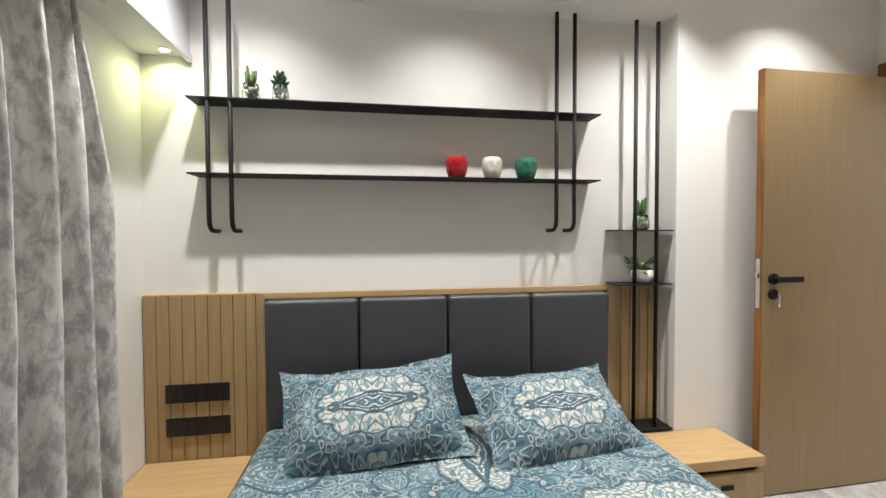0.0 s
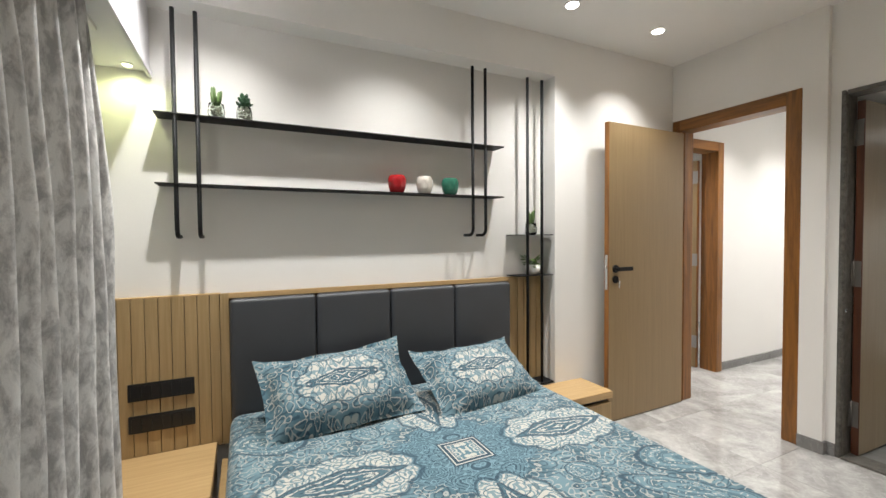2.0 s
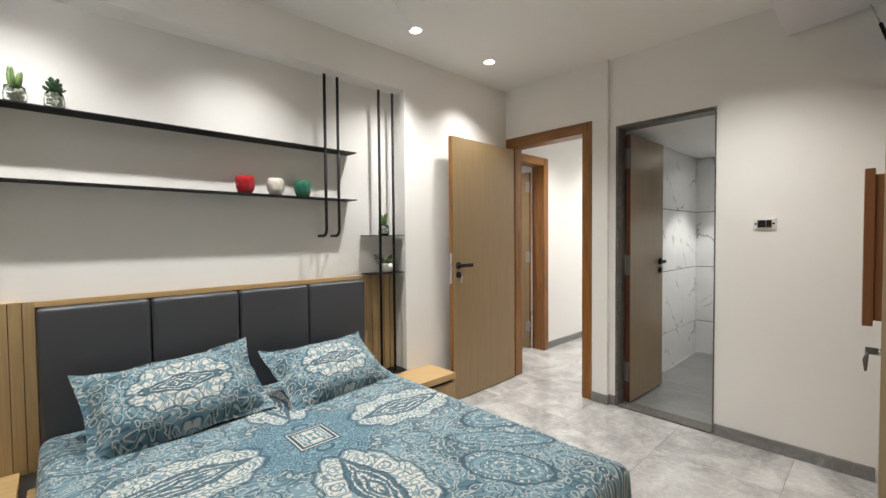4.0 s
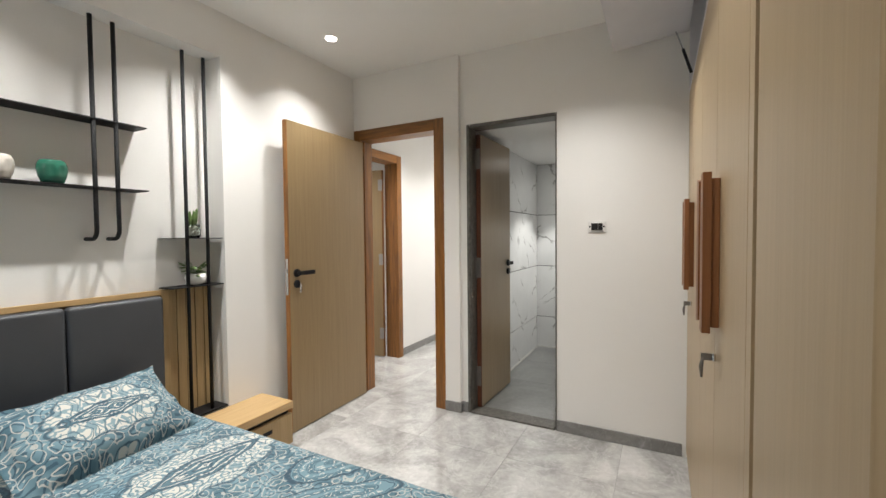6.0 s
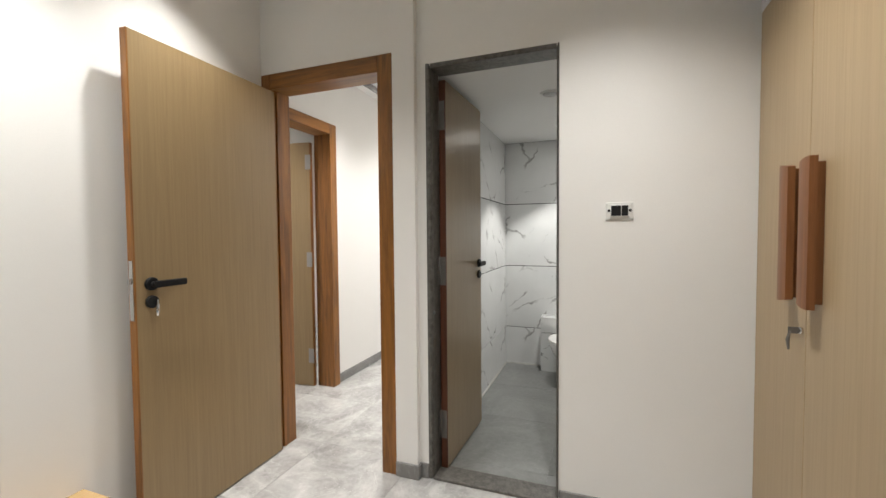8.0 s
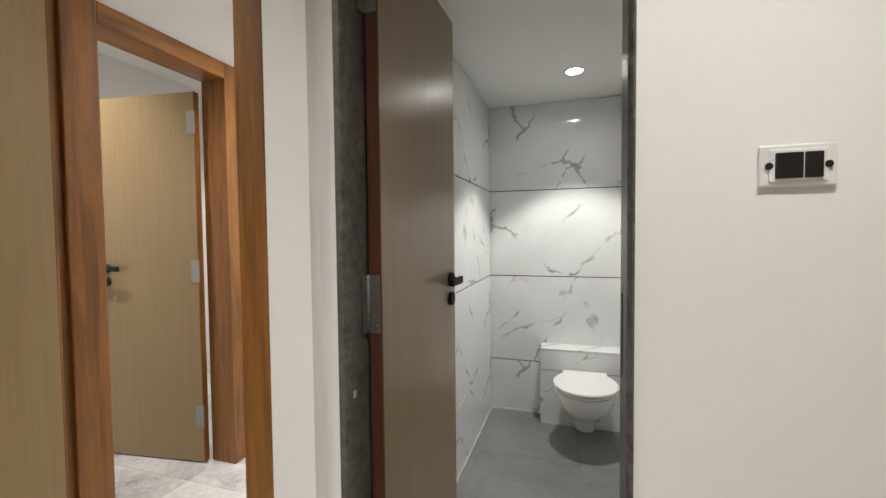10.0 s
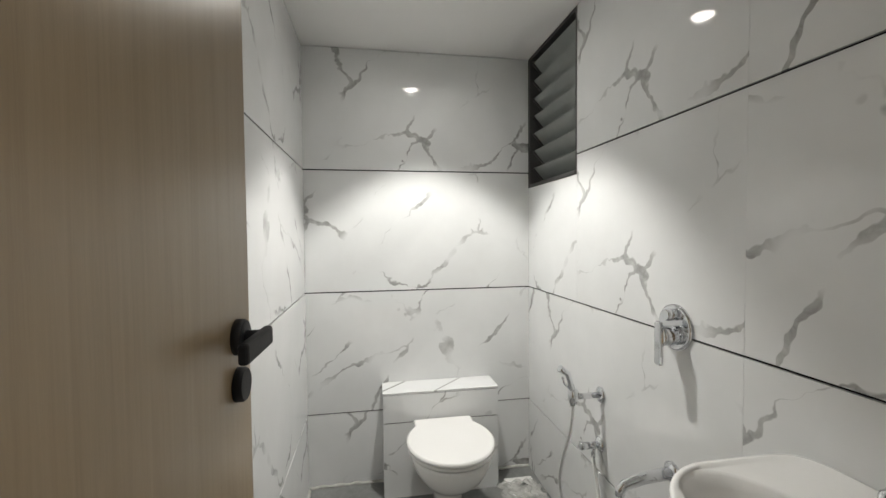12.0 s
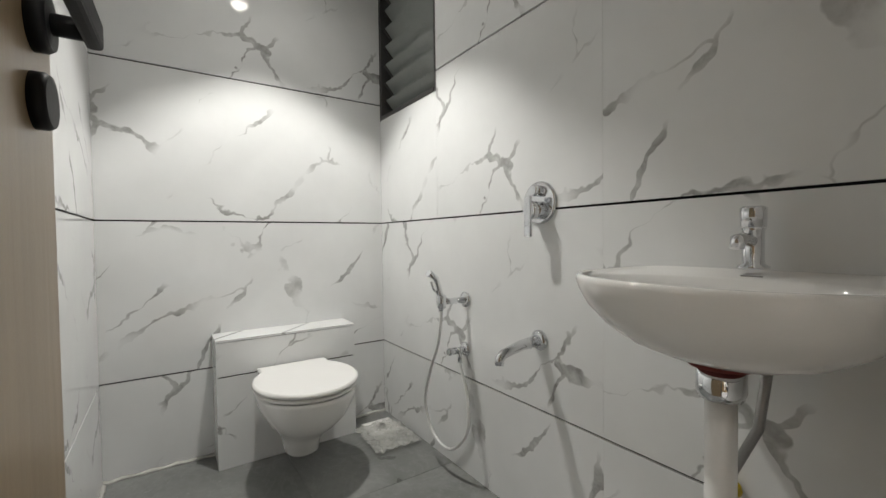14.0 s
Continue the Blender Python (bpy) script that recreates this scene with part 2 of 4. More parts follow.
M_TEAKH = timber("teak_lintel", (0.085, 0.034, 0.008), (0.375, 0.152, 0.028), 0.36, (7, 0.5, 7), 3.4)
M_TEAKX = timber("teak_lintel_along", (0.085, 0.034, 0.008), (0.375, 0.152, 0.028), 0.36, (0.5, 7, 7), 3.4)
M_RED = timber("red_hardwood", (0.06, 0.018, 0.008), (0.13, 0.042, 0.016), 0.4, (12, 12, 0.7))
M_HANDLE = timber("handle_hardwood", (0.17, 0.062, 0.021), (0.28, 0.112, 0.038), 0.4, (20, 20, 0.9))
M_WARD = timber("wardrobe_laminate", (0.39, 0.285, 0.165), (0.48, 0.362, 0.22), 0.36, (26, 26, 0.6))
M_PANEL = timber("headboard_laminate", (0.30, 0.20, 0.09), (0.44, 0.31, 0.155), 0.42, (24, 24, 0.8))
M_TOP = timber("bedside_laminate", (0.42, 0.27, 0.12), (0.56, 0.385, 0.19), 0.4, (0.9, 24, 24))
# near-black that paints the shade of gaps and recesses
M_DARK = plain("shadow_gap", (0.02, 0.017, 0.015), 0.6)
M_GROOVE = plain("groove_brown", (0.13, 0.085, 0.04), 0.6)
M_BLACK = plain("black_powder_coat", (0.009, 0.009, 0.010), 0.55, vary=0.15, bump=0.12, spec=0.25)
M_PLASTIC = plain("black_plastic", (0.008, 0.008, 0.009), 0.3, vary=0.1)
M_WHITEP = plain("white_plastic", (0.75, 0.74, 0.72), 0.4, vary=0.03)
M_CHROME = plain("chrome", (0.75, 0.76, 0.78), 0.08, 1.0, vary=0.03, bump=0.0)
M_HOSE = plain("braided_steel_hose", (0.80, 0.80, 0.79), 0.4, 0.6, vary=0.1, grain=500, bump=0.3)
M_STEEL = plain("brushed_steel", (0.36, 0.35, 0.34), 0.42, 1.0, vary=0.08)
M_DULL = plain("dull_steel", (0.20, 0.19, 0.18), 0.45, 0.7, vary=0.15)
M_LEATHER = plain("grey_leatherette", (0.046, 0.049, 0.055), 0.40, vary=0.12, scale=3, grain=340, bump=0.25)
M_CERAMIC = plain("white_ceramic", (0.82, 0.81, 0.79), 0.09, vary=0.02, bump=0.0)
M_TILE = marble_tile("veined_white_tile")
# dark tile joints; the same black serves the backing outside the louvre window
M_GROUT = plain("dark_grout_and_window_backing", (0.008, 0.008, 0.009), 0.8, spec=0.1)
M_FLOOR = stone_floor("polished_grey_stone", (0.24, 0.235, 0.225), (0.58, 0.57, 0.555), 0.11, 0.2, 2.4)
M_SKIRT = stone_floor("grey_stone_skirting", (0.16, 0.155, 0.15), (0.27, 0.265, 0.26), 0.25, 0.3, 4)
M_BFLOOR = stone_floor("bathroom_grey_stone", (0.13, 0.133, 0.128), (0.25, 0.253, 0.245), 0.28, 0.2, 2.2)
M_FGROUT = plain("grey_grout", (0.22, 0.215, 0.21), 0.8)
M_GRANITE = granite("dark_granite")
M_SHEET = paisley("paisley_cotton", (0.95, 0.95), (0.36, 1.10),
                  ((0.51, 0.0, 0.27, 0.165, 5.0, 0.0), (0.0, 0.51, 0.27, 0.165, 5.0, math.pi / 2)),
                  ((0.76, 0.44, 0.17, 0.10, 0.5, 16.0), (0.44, 0.76, 0.17, 0.10, 1.07, 16.0), (0.60, 0.60, 0.22, 0.060, 0.785, 14.0), (0.335, 0.335, 0.06, 0.06, 0.0, 20.0), (0.90, 0.76, 0.12, 0.07, 0.9, 14.0)), 0.06)
M_PILLOW = paisley("paisley_pillow_cotton", (0.6, 0.5), (0, 0), ((0, 0, 0.190, 0.108, 5.0, 0.0),), (), 0.08)
M_GLASS = plain("louvre_glass", (0.27, 0.285, 0.275), 0.2, vary=0.1)
M_WINFRAME = plain("dark_grey_aluminium", (0.055, 0.052, 0.05), 0.45)
M_SILVER = plain("silver_mirror_film", (0.6, 0.6, 0.6), 0.2, 0.8)


def curtain_cloth():
    n = Nodes("crushed_grey_curtain", 0.7, 0, 0.3)
    v = n.stretch((1, 1, 0.45))
    blot, fine = n.noise(26, 6, 0.68, 0.35, v), n.noise(300, 3)
    n.colour(n.mix(0.15, n.ramp(blot, (0.40, (0.36, 0.35, 0.345)), (0.57, (0.74, 0.73, 0.71))), n.ramp(fine, (0.3, grey3(0.25)), (0.7, grey3(0.6)))))
    n.out.inputs["Sheen Weight"].default_value = 0.3
    return n.bump(blot, 0.5, 0.004)


M_CURTAIN = curtain_cloth()


def glow(name, c, strength):
    n = Nodes(name)
    n.out.inputs["Emission Color"].default_value = (*c, 1)
    n.out.inputs["Emission Strength"].default_value = strength
    return n.mat


M_LED = glow("lit_led_diffuser", (1, 0.94, 0.86), 14)
M_LEDY = glow("lit_warm_led", (0.95, 1.0, 0.55), 8)


def leaf_mat(name, c):
    return plain(name, c, 0.45, vary=0.25, scale=40)


M_LEAF = leaf_mat("leaf_green", (0.11, 0.18, 0.055))
M_LEAF2 = leaf_mat("dark_leaf_green", (0.025, 0.075, 0.03))
M_PEBBLE = plain("pale_pebbles", (0.45, 0.46, 0.38), 0.6, vary=0.4, scale=60)


def clear_glass():
    n = Nodes("clear_glass", 0.03)
    n.out.inputs["Transmission Weight"].default_value = 1.0
    n.out.inputs["Base Color"].default_value = (0.93, 0.97, 0.94, 1)
    n.out.inputs["IOR"].default_value = 1.3
    return n.mat


M_CLEAR = clear_glass()


# ---- mesh helpers ----
def box(bm, lo, hi, bevel=0.0, segments=2, m=None):
    """Adds a box between two corners to bm."""
    size = [b - a for a, b in zip(lo, hi)]
    mid = [(a + b) / 2 for a, b in zip(lo, hi)]
    made = bmesh.ops.create_cube(bm, size=1, matrix=(m or Matrix()) @ Matrix.Translation(mid) @ Matrix.Diagonal((*size, 1)))
    if bevel:
        edges = list({e for v in made["verts"] for e in v.link_edges})
        bmesh.ops.bevel(bm, geom=edges, offset=bevel, segments=segments, affect="EDGES", profile=0.5)
    return bm


def boxed(lo, hi, bevel=0.0, segments=2):
    return box(bmesh.new(), lo, hi, bevel, segments)


def sweep(bm, points, radius, sides=12, closed_ends=True):
    """Adds a round bar along points."""
    pts = [Vector(p) for p in points]
    radii = radius if isinstance(radius, (list, tuple)) else [radius] * len(pts)
    rows, side = [], None
    for n, p in enumerate(pts):
        way = (pts[min(n + 1, len(pts) - 1)] - pts[max(n - 1, 0)]).normalized()
        if side is None:
            side = way.orthogonal().normalized()
        side = (side - side.dot(way) * way).normalized()
        up = way.cross(side)
        rows.append([bm.verts.new(p + radii[n] * (math.cos(a) * side + math.sin(a) * up)) for a in (2 * math.pi * k / sides for k in range(sides))])
    for a, b in zip(rows, rows[1:]):
        for k in range(sides):
            bm.faces.new((a[k], a[(k + 1) % sides], b[(k + 1) % sides], b[k])).smooth = True
    if closed_ends:
        bm.faces.new(rows[0][::-1])
        bm.faces.new(rows[-1])
    return bm


def swept(points, radius, sides=12):
    return sweep(bmesh.new(), points, radius, sides)


def loft(bm, rings, cap_low=True, cap_high=True):
    """Skins closed rings of equal length."""
    rows = [[bm.verts.new(p) for p in ring] for ring in rings]
    for a, b in zip(rows, rows[1:]):
        for k in range(len(a)):
            bm.faces.new((a[k], a[(k + 1) % len(a)], b[(k + 1) % len(a)], b[k])).smooth = True
    if cap_low:
        bm.faces.new(rows[0][::-1])
    if cap_high:
        bm.faces.new(rows[-1])
    return bm


def lathe(profile, at=(0, 0, 0), sides=24, axis="z"):
    """A turned body from (radius, height) pairs."""
    rings = []
    for r, z in profile:
        ring = []
        for k in range(sides):
            a = 2 * math.pi * k / sides
            p = Vector((r * math.cos(a), r * math.sin(a), z))
            if axis == "y":
                p = Vector((p.x, p.z, -p.y))
            if axis == "x":
                p = Vector((p.z, p.x, p.y))
            ring.append(p + Vector(at))
        rings.append(ring)
    return loft(bmesh.new(), rings)


def mesh_of(name, bm, material):
    bmesh.ops.recalc_face_normals(bm, faces=bm.faces[:])
    data = bpy.data.meshes.new(name)
    bm.to_mesh(data)
    bm.free()
    data.materials.append(material)
    return data


def part(name, bm, material, parent, label=""):
    """Links a bmesh as one mesh object under a thing or a part."""
    ob = new(name, mesh_of(name, bm, material))
    ob.parent = parent
    if label:
        ob["label"] = label
    return ob


def thing(name, label, category, at=(0, 0, 0), group="", m=None):
    ob = new(name)
    ob.empty_display_size = 0.1
    ob.matrix_world = m or Matrix.Translation(at)
    return tagged(ob, label, category, group)


def setting(name, bm, material, label, category):
    return tagged(new(name, mesh_of(name, bm, material)), label, category, kind="structure")


def cling_film():
    n = Nodes("clear_packing_film", 0.12)
    n.out.inputs["Base Color"].default_value = (0.55, 0.55, 0.52, 1)
    n.out.inputs["Alpha"].default_value = 0.55
    return n.bump(n.noise(30, 4), 0.5, 0.004)


M_FILM = cling_film()


# ---- the large structure ----
BACK_Y, LEFT_X, HALL_END, HALL_SIDE = -1.16, -1.0, 6.4, 2.08

setting("wall_headboard", boxed((LEFT_X - 0.1, NICHE_Y, 0), (1.455, NICHE_Y + 0.15, CEIL)), M_WALL, "white painted wall at the back of the bed niche", "wall")
bm = boxed((1.455, FRONT_Y, 0), (DOOR_X, NICHE_Y + 0.15, CEIL))
setting("wall_pier", bm, M_WALL, "white painted wall pier beside the bed niche", "wall")
setting("wall_niche_lintel", boxed((LEFT_X, FRONT_Y, 2.365), (1.455, NICHE_Y, CEIL)), M_WALL, "white painted lintel over the bed niche", "wall")
setting("wall_curtain_side", boxed((LEFT_X - 0.12, BACK_Y, 0), (LEFT_X, NICHE_Y, CEIL)), M_WALL, "white painted wall beside the curtain", "wall")
setting("wall_behind", boxed((LEFT_X, BACK_Y - 0.12, 0), (WALL_X + 0.12, BACK_Y, CEIL)), M_WALL, "white painted wall behind the wardrobe", "wall")

# room door wall: opening 1.09..1.80 wide, 2.10 high
D0, D1, DTOP = 1.07, 1.80, 2.14
bm = boxed((DOOR_X, 0.875, 0), (DOOR_X + 0.13, D0, CEIL))
box(bm, (DOOR_X, D0, DTOP), (DOOR_X + 0.13, D1, CEIL))
box(bm, (DOOR_X, D1, 0), (DOOR_X + 0.13, NICHE_Y + 0.15, CEIL))
setting("wall_room_door", bm, M_WALL, "white painted wall round the room door", "wall")
# bathroom door wall: opening 0.17..0.81 wide, 2.12 high
B0, B1, BTOP = 0.185, 0.805, 2.095
bm = boxed((WALL_X, BACK_Y, 0), (WALL_X + 0.115, B0 - 0.008, CEIL))
box(bm, (WALL_X, B0 - 0.008, BTOP + 0.012), (WALL_X + 0.115, B1 + 0.014, CEIL))
box(bm, (WALL_X, B1 + 0.014, 0), (WALL_X + 0.115, 0.875, CEIL))
setting("wall_bathroom_door", bm, M_WALL, "white painted wall with the bathroom opening", "wall")
setting("ceiling", boxed((LEFT_X - 0.12, BACK_Y - 0.12, CEIL), (DOOR_X + 0.13, NICHE_Y + 0.15, CEIL + 0.1)), M_CEIL, "plain white painted bedroom ceiling", "ceiling")
bm = boxed((LEFT_X, BACK_Y, 2.07), (-0.80, NICHE_Y, CEIL))
setting("beam", bm, M_BEAM, "pale grey boxed beam above the curtain", "beam")
setting("trim_beam", boxed((-0.806, BACK_Y, 2.045), (-0.790, NICHE_Y, 2.075), 0.002), M_BEAM, "narrow pale strip under the beam edge", "trim")

# skirting
def skirting(name, lo, hi):
    return setting(name, boxed(lo, hi, 0.003), M_SKIRT, "polished grey stone skirting along the white wall", "skirting")


skirting("baseboard_step", (DOOR_X - 0.012, 0.863, 0), (DOOR_X, 0.996, 0.075))
skirting("baseboard_return", (DOOR_X, 0.863, 0), (WALL_X - 0.012, 0.875, 0.075))
skirting("baseboard_bath_side", (WALL_X - 0.012, 0.825, 0), (WALL_X, 0.875, 0.075))
skirting("baseboard_switch_wall", (WALL_X - 0.012, -0.55, 0), (WALL_X, 0.175, 0.075))
skirting("baseboard_pier", (1.70, FRONT_Y - 0.012, 0), (DOOR_X - 0.015, FRONT_Y, 0.075))

# corridor behind the room door
HX = DOOR_X + 0.13
F0, F1 = 2.95, 3.60
bm = boxed((HX, HALL_SIDE, 0), (F0, HALL_SIDE + 0.12, 2.6))
box(bm, (F0, HALL_SIDE, 2.12), (F1, HALL_SIDE + 0.12, 2.6))
box(bm, (F1, HALL_SIDE, 0), (HALL_END, HALL_SIDE + 0.12, 2.6))
setting("wall_corridor", bm, M_WALL, "bright white painted corridor wall", "wall")
setting("wall_corridor_end", boxed((HALL_END, 0.98, 0), (HALL_END + 0.1, 3.6, 2.6)), M_WALL, "white painted wall at the corridor end", "wall")
setting("wall_corridor_bath", boxed((HX + 0.045, 0.93, 0), (HALL_END, 1.0, 2.6)), M_WALL, "white painted corridor wall beside the bathroom", "wall")
setting("ceiling_corridor", boxed((HX, 0.88, 2.6), (HALL_END + 0.1, 3.7, 2.7)), M_CEIL, "white corridor ceiling", "ceiling")
# a dark grey bar drawn in place of the ceiling's shadow line
setting("trim_ceiling", boxed((HX, HALL_SIDE - 0.17, 2.565), (HALL_END, HALL_SIDE - 0.14, 2.6)), M_SKIRT, "thin dark bar that paints a shadow line on the corridor ceiling", "trim")
skirting("baseboard_corridor", (F1 + 0.08, HALL_SIDE - 0.012, 0), (HALL_END, HALL_SIDE, 0.075))
bm = boxed((2.2, 3.6, 0), (HALL_END, 3.7, 2.6))
setting("wall_next_room", bm, M_WALL, "white painted wall of the next room", "wall")
setting("wall_next_room_side", boxed((2.2, HALL_SIDE + 0.12, 0), (2.3, 3.6, 2.6)), M_WALL, "white painted side wall of the next room", "wall")

# bathroom shell (the tiles are laid on it at the end)
BX0, BX1, BY0, BY1 = WALL_X + 0.115, 4.70, -0.268, 0.85
T = 0.008
setting("wall_bathroom_back", boxed((BX1 + T, BY0 - 0.1, 0), (BX1 + 0.1, BY1 + 0.08, 2.3)), M_GROUT, "bathroom back wall clad in veined white tiles", "wall")
WX0, WX1, WZ0 = 4.185, BX1 - 0.004, 1.462
bm = boxed((BX0, BY0 - 0.1, 0), (WX0, BY0 - T, 2.3))
box(bm, (WX0, BY0 - 0.1, 0), (BX1 + T, BY0 - T, WZ0))
setting("wall_bathroom_basin", bm, M_GROUT, "bathroom side wall clad in veined white tiles", "wall")
setting("wall_bathroom_left", boxed((BX0, BY1 + T, 0), (BX1 + T, BY1 + 0.075, 2.3)), M_GROUT, "bathroom wall behind the door clad in tiles", "wall")
setting("ceiling_bathroom", boxed((BX0 - 0.115 + 0.116, BY0 - 0.3, BATH_CEIL), (BX1 + 0.1, BY1 + 0.08, BATH_CEIL + 0.1)), M_CEIL, "white bathroom ceiling", "ceiling")
# added near-black panel: its colour stands in for the unlit outside behind the slats
setting("wall_outside_window", boxed((WX0 - 0.3, BY0 - 0.35, 1.2), (BX1 + 0.2, BY0 - 0.3, 2.3)), M_GROUT, "near-black backing added outside the louvre window for the unlit outside", "wall")

# smeared pale cement along the foot of the bathroom tiles
def cement_line(a, b, inward, seed):
    """A low uneven fillet along the foot of a wall from a to b."""
    a, b, inward = Vector(a), Vector(b), Vector(inward)
    rings, n = [], 90
    for k in range(n + 1):
        p = a.lerp(b, k / n)
        w = 0.011 + 0.008 * noise.noise(Vector((k * 0.21, seed, 0))) + 0.004 * noise.noise(Vector((k * 0.9, seed, 4)))
        h = 0.010 + 0.006 * noise.noise(Vector((k * 0.3, seed, 7)))
        rings.append([p, p + inward * max(w, 0.003), p + inward * max(w, 0.003) * 0.6 + Vector((0, 0, h * 0.5)), p + Vector((0, 0, max(h, 0.003)))])
    return loft(bmesh.new(), rings)


M_CEMENT = plain("pale_cement", (0.50, 0.49, 0.46), 0.8, vary=0.2, scale=30)
setting("trim_cement_back", cement_line((BX1, BY0, 0.0015), (BX1, BY1, 0.0015), (-1, 0, 0), 1.0), M_CEMENT, "smeared pale cement at the foot of the tiles", "cement joint")
setting("trim_cement_side", cement_line((BX0, BY1, 0.0015), (BX1 - 0.02, BY1, 0.0015), (0, -1, 0), 4.0), M_CEMENT, "smeared pale cement at the foot of the tiles", "cement joint")

# granite surround of the bathroom opening
def rough_jamb(face, back, depth, seed):
    """A granite slab on edge whose front arris is broken off unevenly along its height."""
    s = 1 if back > face else -1
    rings, n = [], 240
    for k in range(n + 1):
        z = 2.115 * k / n
        a = noise.noise(Vector((z * 26, seed, 0))) + 0.6 * noise.noise(Vector((z * 85, seed, 3)))
        c = noise.noise(Vector((z * 31, seed, 9)))
        x0 = WALL_X - 0.005
        rings.append([(x0, back, z), (x0, face + s * (0.008 + 0.0025 * a), z), (x0 + 0.004 + 0.0025 * c, face + s * (0.005 + 0.003 * c), z), (x0 + 0.018 + 0.006 * a, face, z), (x0 + depth, face, z), (x0 + depth, back, z)])
    bm = loft(bmesh.new(), rings)
    for f in bm.faces:
        f.smooth = False
    return bm


setting("trim_granite_jamb_a", rough_jamb(B0 + 0.004, 0.177, 0.128, 1.0), M_GRANITE, "dark rough-edged granite door jamb", "door jamb")
bm = rough_jamb(B1 - 0.004, B1 + 0.02, 0.122, 5.0)
setting("trim_granite_jamb_b", bm, M_GRANITE, "dark rough-edged granite door jamb", "door jamb")
setting("trim_granite_head", boxed((WALL_X - 0.004, B0 + 0.004, BTOP - 0.004), (WALL_X + 0.122, B1 - 0.004, 2.115), 0.003), M_GRANITE, "dark granite strip over the bathroom opening", "door head")
setting("threshold", boxed((WALL_X - 0.01, B0 + 0.004, -0.005), (WALL_X + 0.122, B1 - 0.004, 0.012), 0.004), M_GRANITE, "dark granite threshold of the bathroom", "threshold")


# ---- doors ----
def teak_frame(name, label, legs, head, head_mat):
    frame_ = thing(name, label, "door frame")
    frame_["kind"] = "structure"
    for lo, hi in legs:
        part("jamb", boxed(lo, hi, 0.004), M_TEAK, frame_)
    part("head", boxed(*head, 0.004), head_mat, frame_)
    return frame_


# the inner rebate of each frame is a second, thinner set of bars
teak_frame("door_frame_1", "varnished teak frame of the bedroom door", [((2.631, 0.997, 0), (HX + 0.01, 1.080, 2.186)), ((2.631, 1.775, 0), (HX + 0.01, FRONT_Y - 0.002, 2.186)),
    ((2.668, 1.080, 0), (HX + 0.008, 1.094, 2.10)), ((2.668, 1.761, 0), (HX + 0.008, 1.775, 2.10))],
    ((2.631, 1.080, 2.10), (HX + 0.01, 1.775, 2.186)), M_TEAKH)
teak_frame("door_frame_2", "varnished teak frame of the next room's door", [((F0 - 0.07, HALL_SIDE - 0.03, 0), (F0 + 0.015, HALL_SIDE + 0.13, 2.165)), ((F1 - 0.02, HALL_SIDE - 0.03, 0), (F1 + 0.065, HALL_SIDE + 0.13, 2.165))],
    ((F0 + 0.015, HALL_SIDE - 0.03, 2.08), (F1 - 0.02, HALL_SIDE + 0.13, 2.165)), M_TEAKX)


def lever(parent, x, z, y, way, mat=M_BLACK, reach=-1, gap=0.085, long=0.125):
    """Round rose, lever and lower key rose on the face at y; way is the side that it stands out to."""
    def disc(r, zz, depth):
        return lathe([(r, 0), (r, depth * 0.7), (r * 0.9, depth)], (x, y, zz), 24, "y") if way > 0 else lathe([(r * 0.9, -depth), (r, -depth * 0.7), (r, 0)], (x, y, zz), 24, "y")
    h = part("lever_handle", disc(0.027, z, 0.014), mat, parent, "matt black lever handle")
    bm = swept([(x, y, z), (x, y + way * 0.045, z)], 0.010)
    box(bm, (min(x + 0.012 * -reach, x + reach * long), min(y + way * 0.036, y + way * 0.050), z - 0.014), (max(x + 0.012 * -reach, x + reach * long), max(y + way * 0.036, y + way * 0.050), z + 0.014), 0.004)
    part("lever", bm, mat, h)
    k = part("key_rose", disc(0.026, z - gap, 0.013), mat, parent, "round black key rose")
    return k


def hinge(parent, x, y, z, sx, sy):
    bm = boxed((x, y, z - 0.06), (x + sx, y + sy, z + 0.06), 0.001)
    for n in range(4):
        zz = z - 0.042 + n * 0.028
        bmesh.ops.create_uvsphere(bm, u_segments=8, v_segments=5, radius=0.004, matrix=Matrix.Translation((x + sx / 2, y + (sy if sy < 0 else 0), zz)))
    return part("hinge", bm, M_STEEL, parent, "brushed steel butt hinge")


# room door, open against the pier: local x from hinge to free edge
def room_door(name, label, m, width, keys, tall=2.078):
    d = thing(name, label, "door", m=m)
    d["kind"] = "structure"
    part("leaf", boxed((0.006, -0.017, 0.008), (width - 0.006, 0.017, tall), 0.001), M_DOOR, d)
    part("edge_lipping", boxed((width - 0.006, -0.0175, 0.008), (width, 0.0175, tall), 0.001), M_TEAK, d, "teak lipping strip")
    part("hinge_lipping", boxed((0, -0.0175, 0.008), (0.006, 0.0175, tall), 0.001), M_TEAK, d, "teak lipping strip")
    part("strike_plate", boxed((width - 0.002, -0.011, 0.93), (width + 0.002, 0.011, 1.17), 0.001), M_SILVER, d, "steel mortice lock plate")
    part("latch", boxed((width, -0.006, 1.075), (width + 0.012, 0.006, 1.10), 0.002), M_CHROME, d)
    for way in (1, -1):
        k = lever(d, width - 0.065, 1.072, way * 0.017, way, gap=0.074)
        if keys and way > 0:
            bm = boxed((width - 0.068, 0.03, 0.988), (width - 0.062, 0.055, 1.008), 0.001)
            sweep(bm, [(width - 0.065, 0.055, 0.993), (width - 0.060, 0.055, 0.943)], 0.006, 8)
            part("key", bm, M_CHROME, k, "steel key on a ring")
    return d


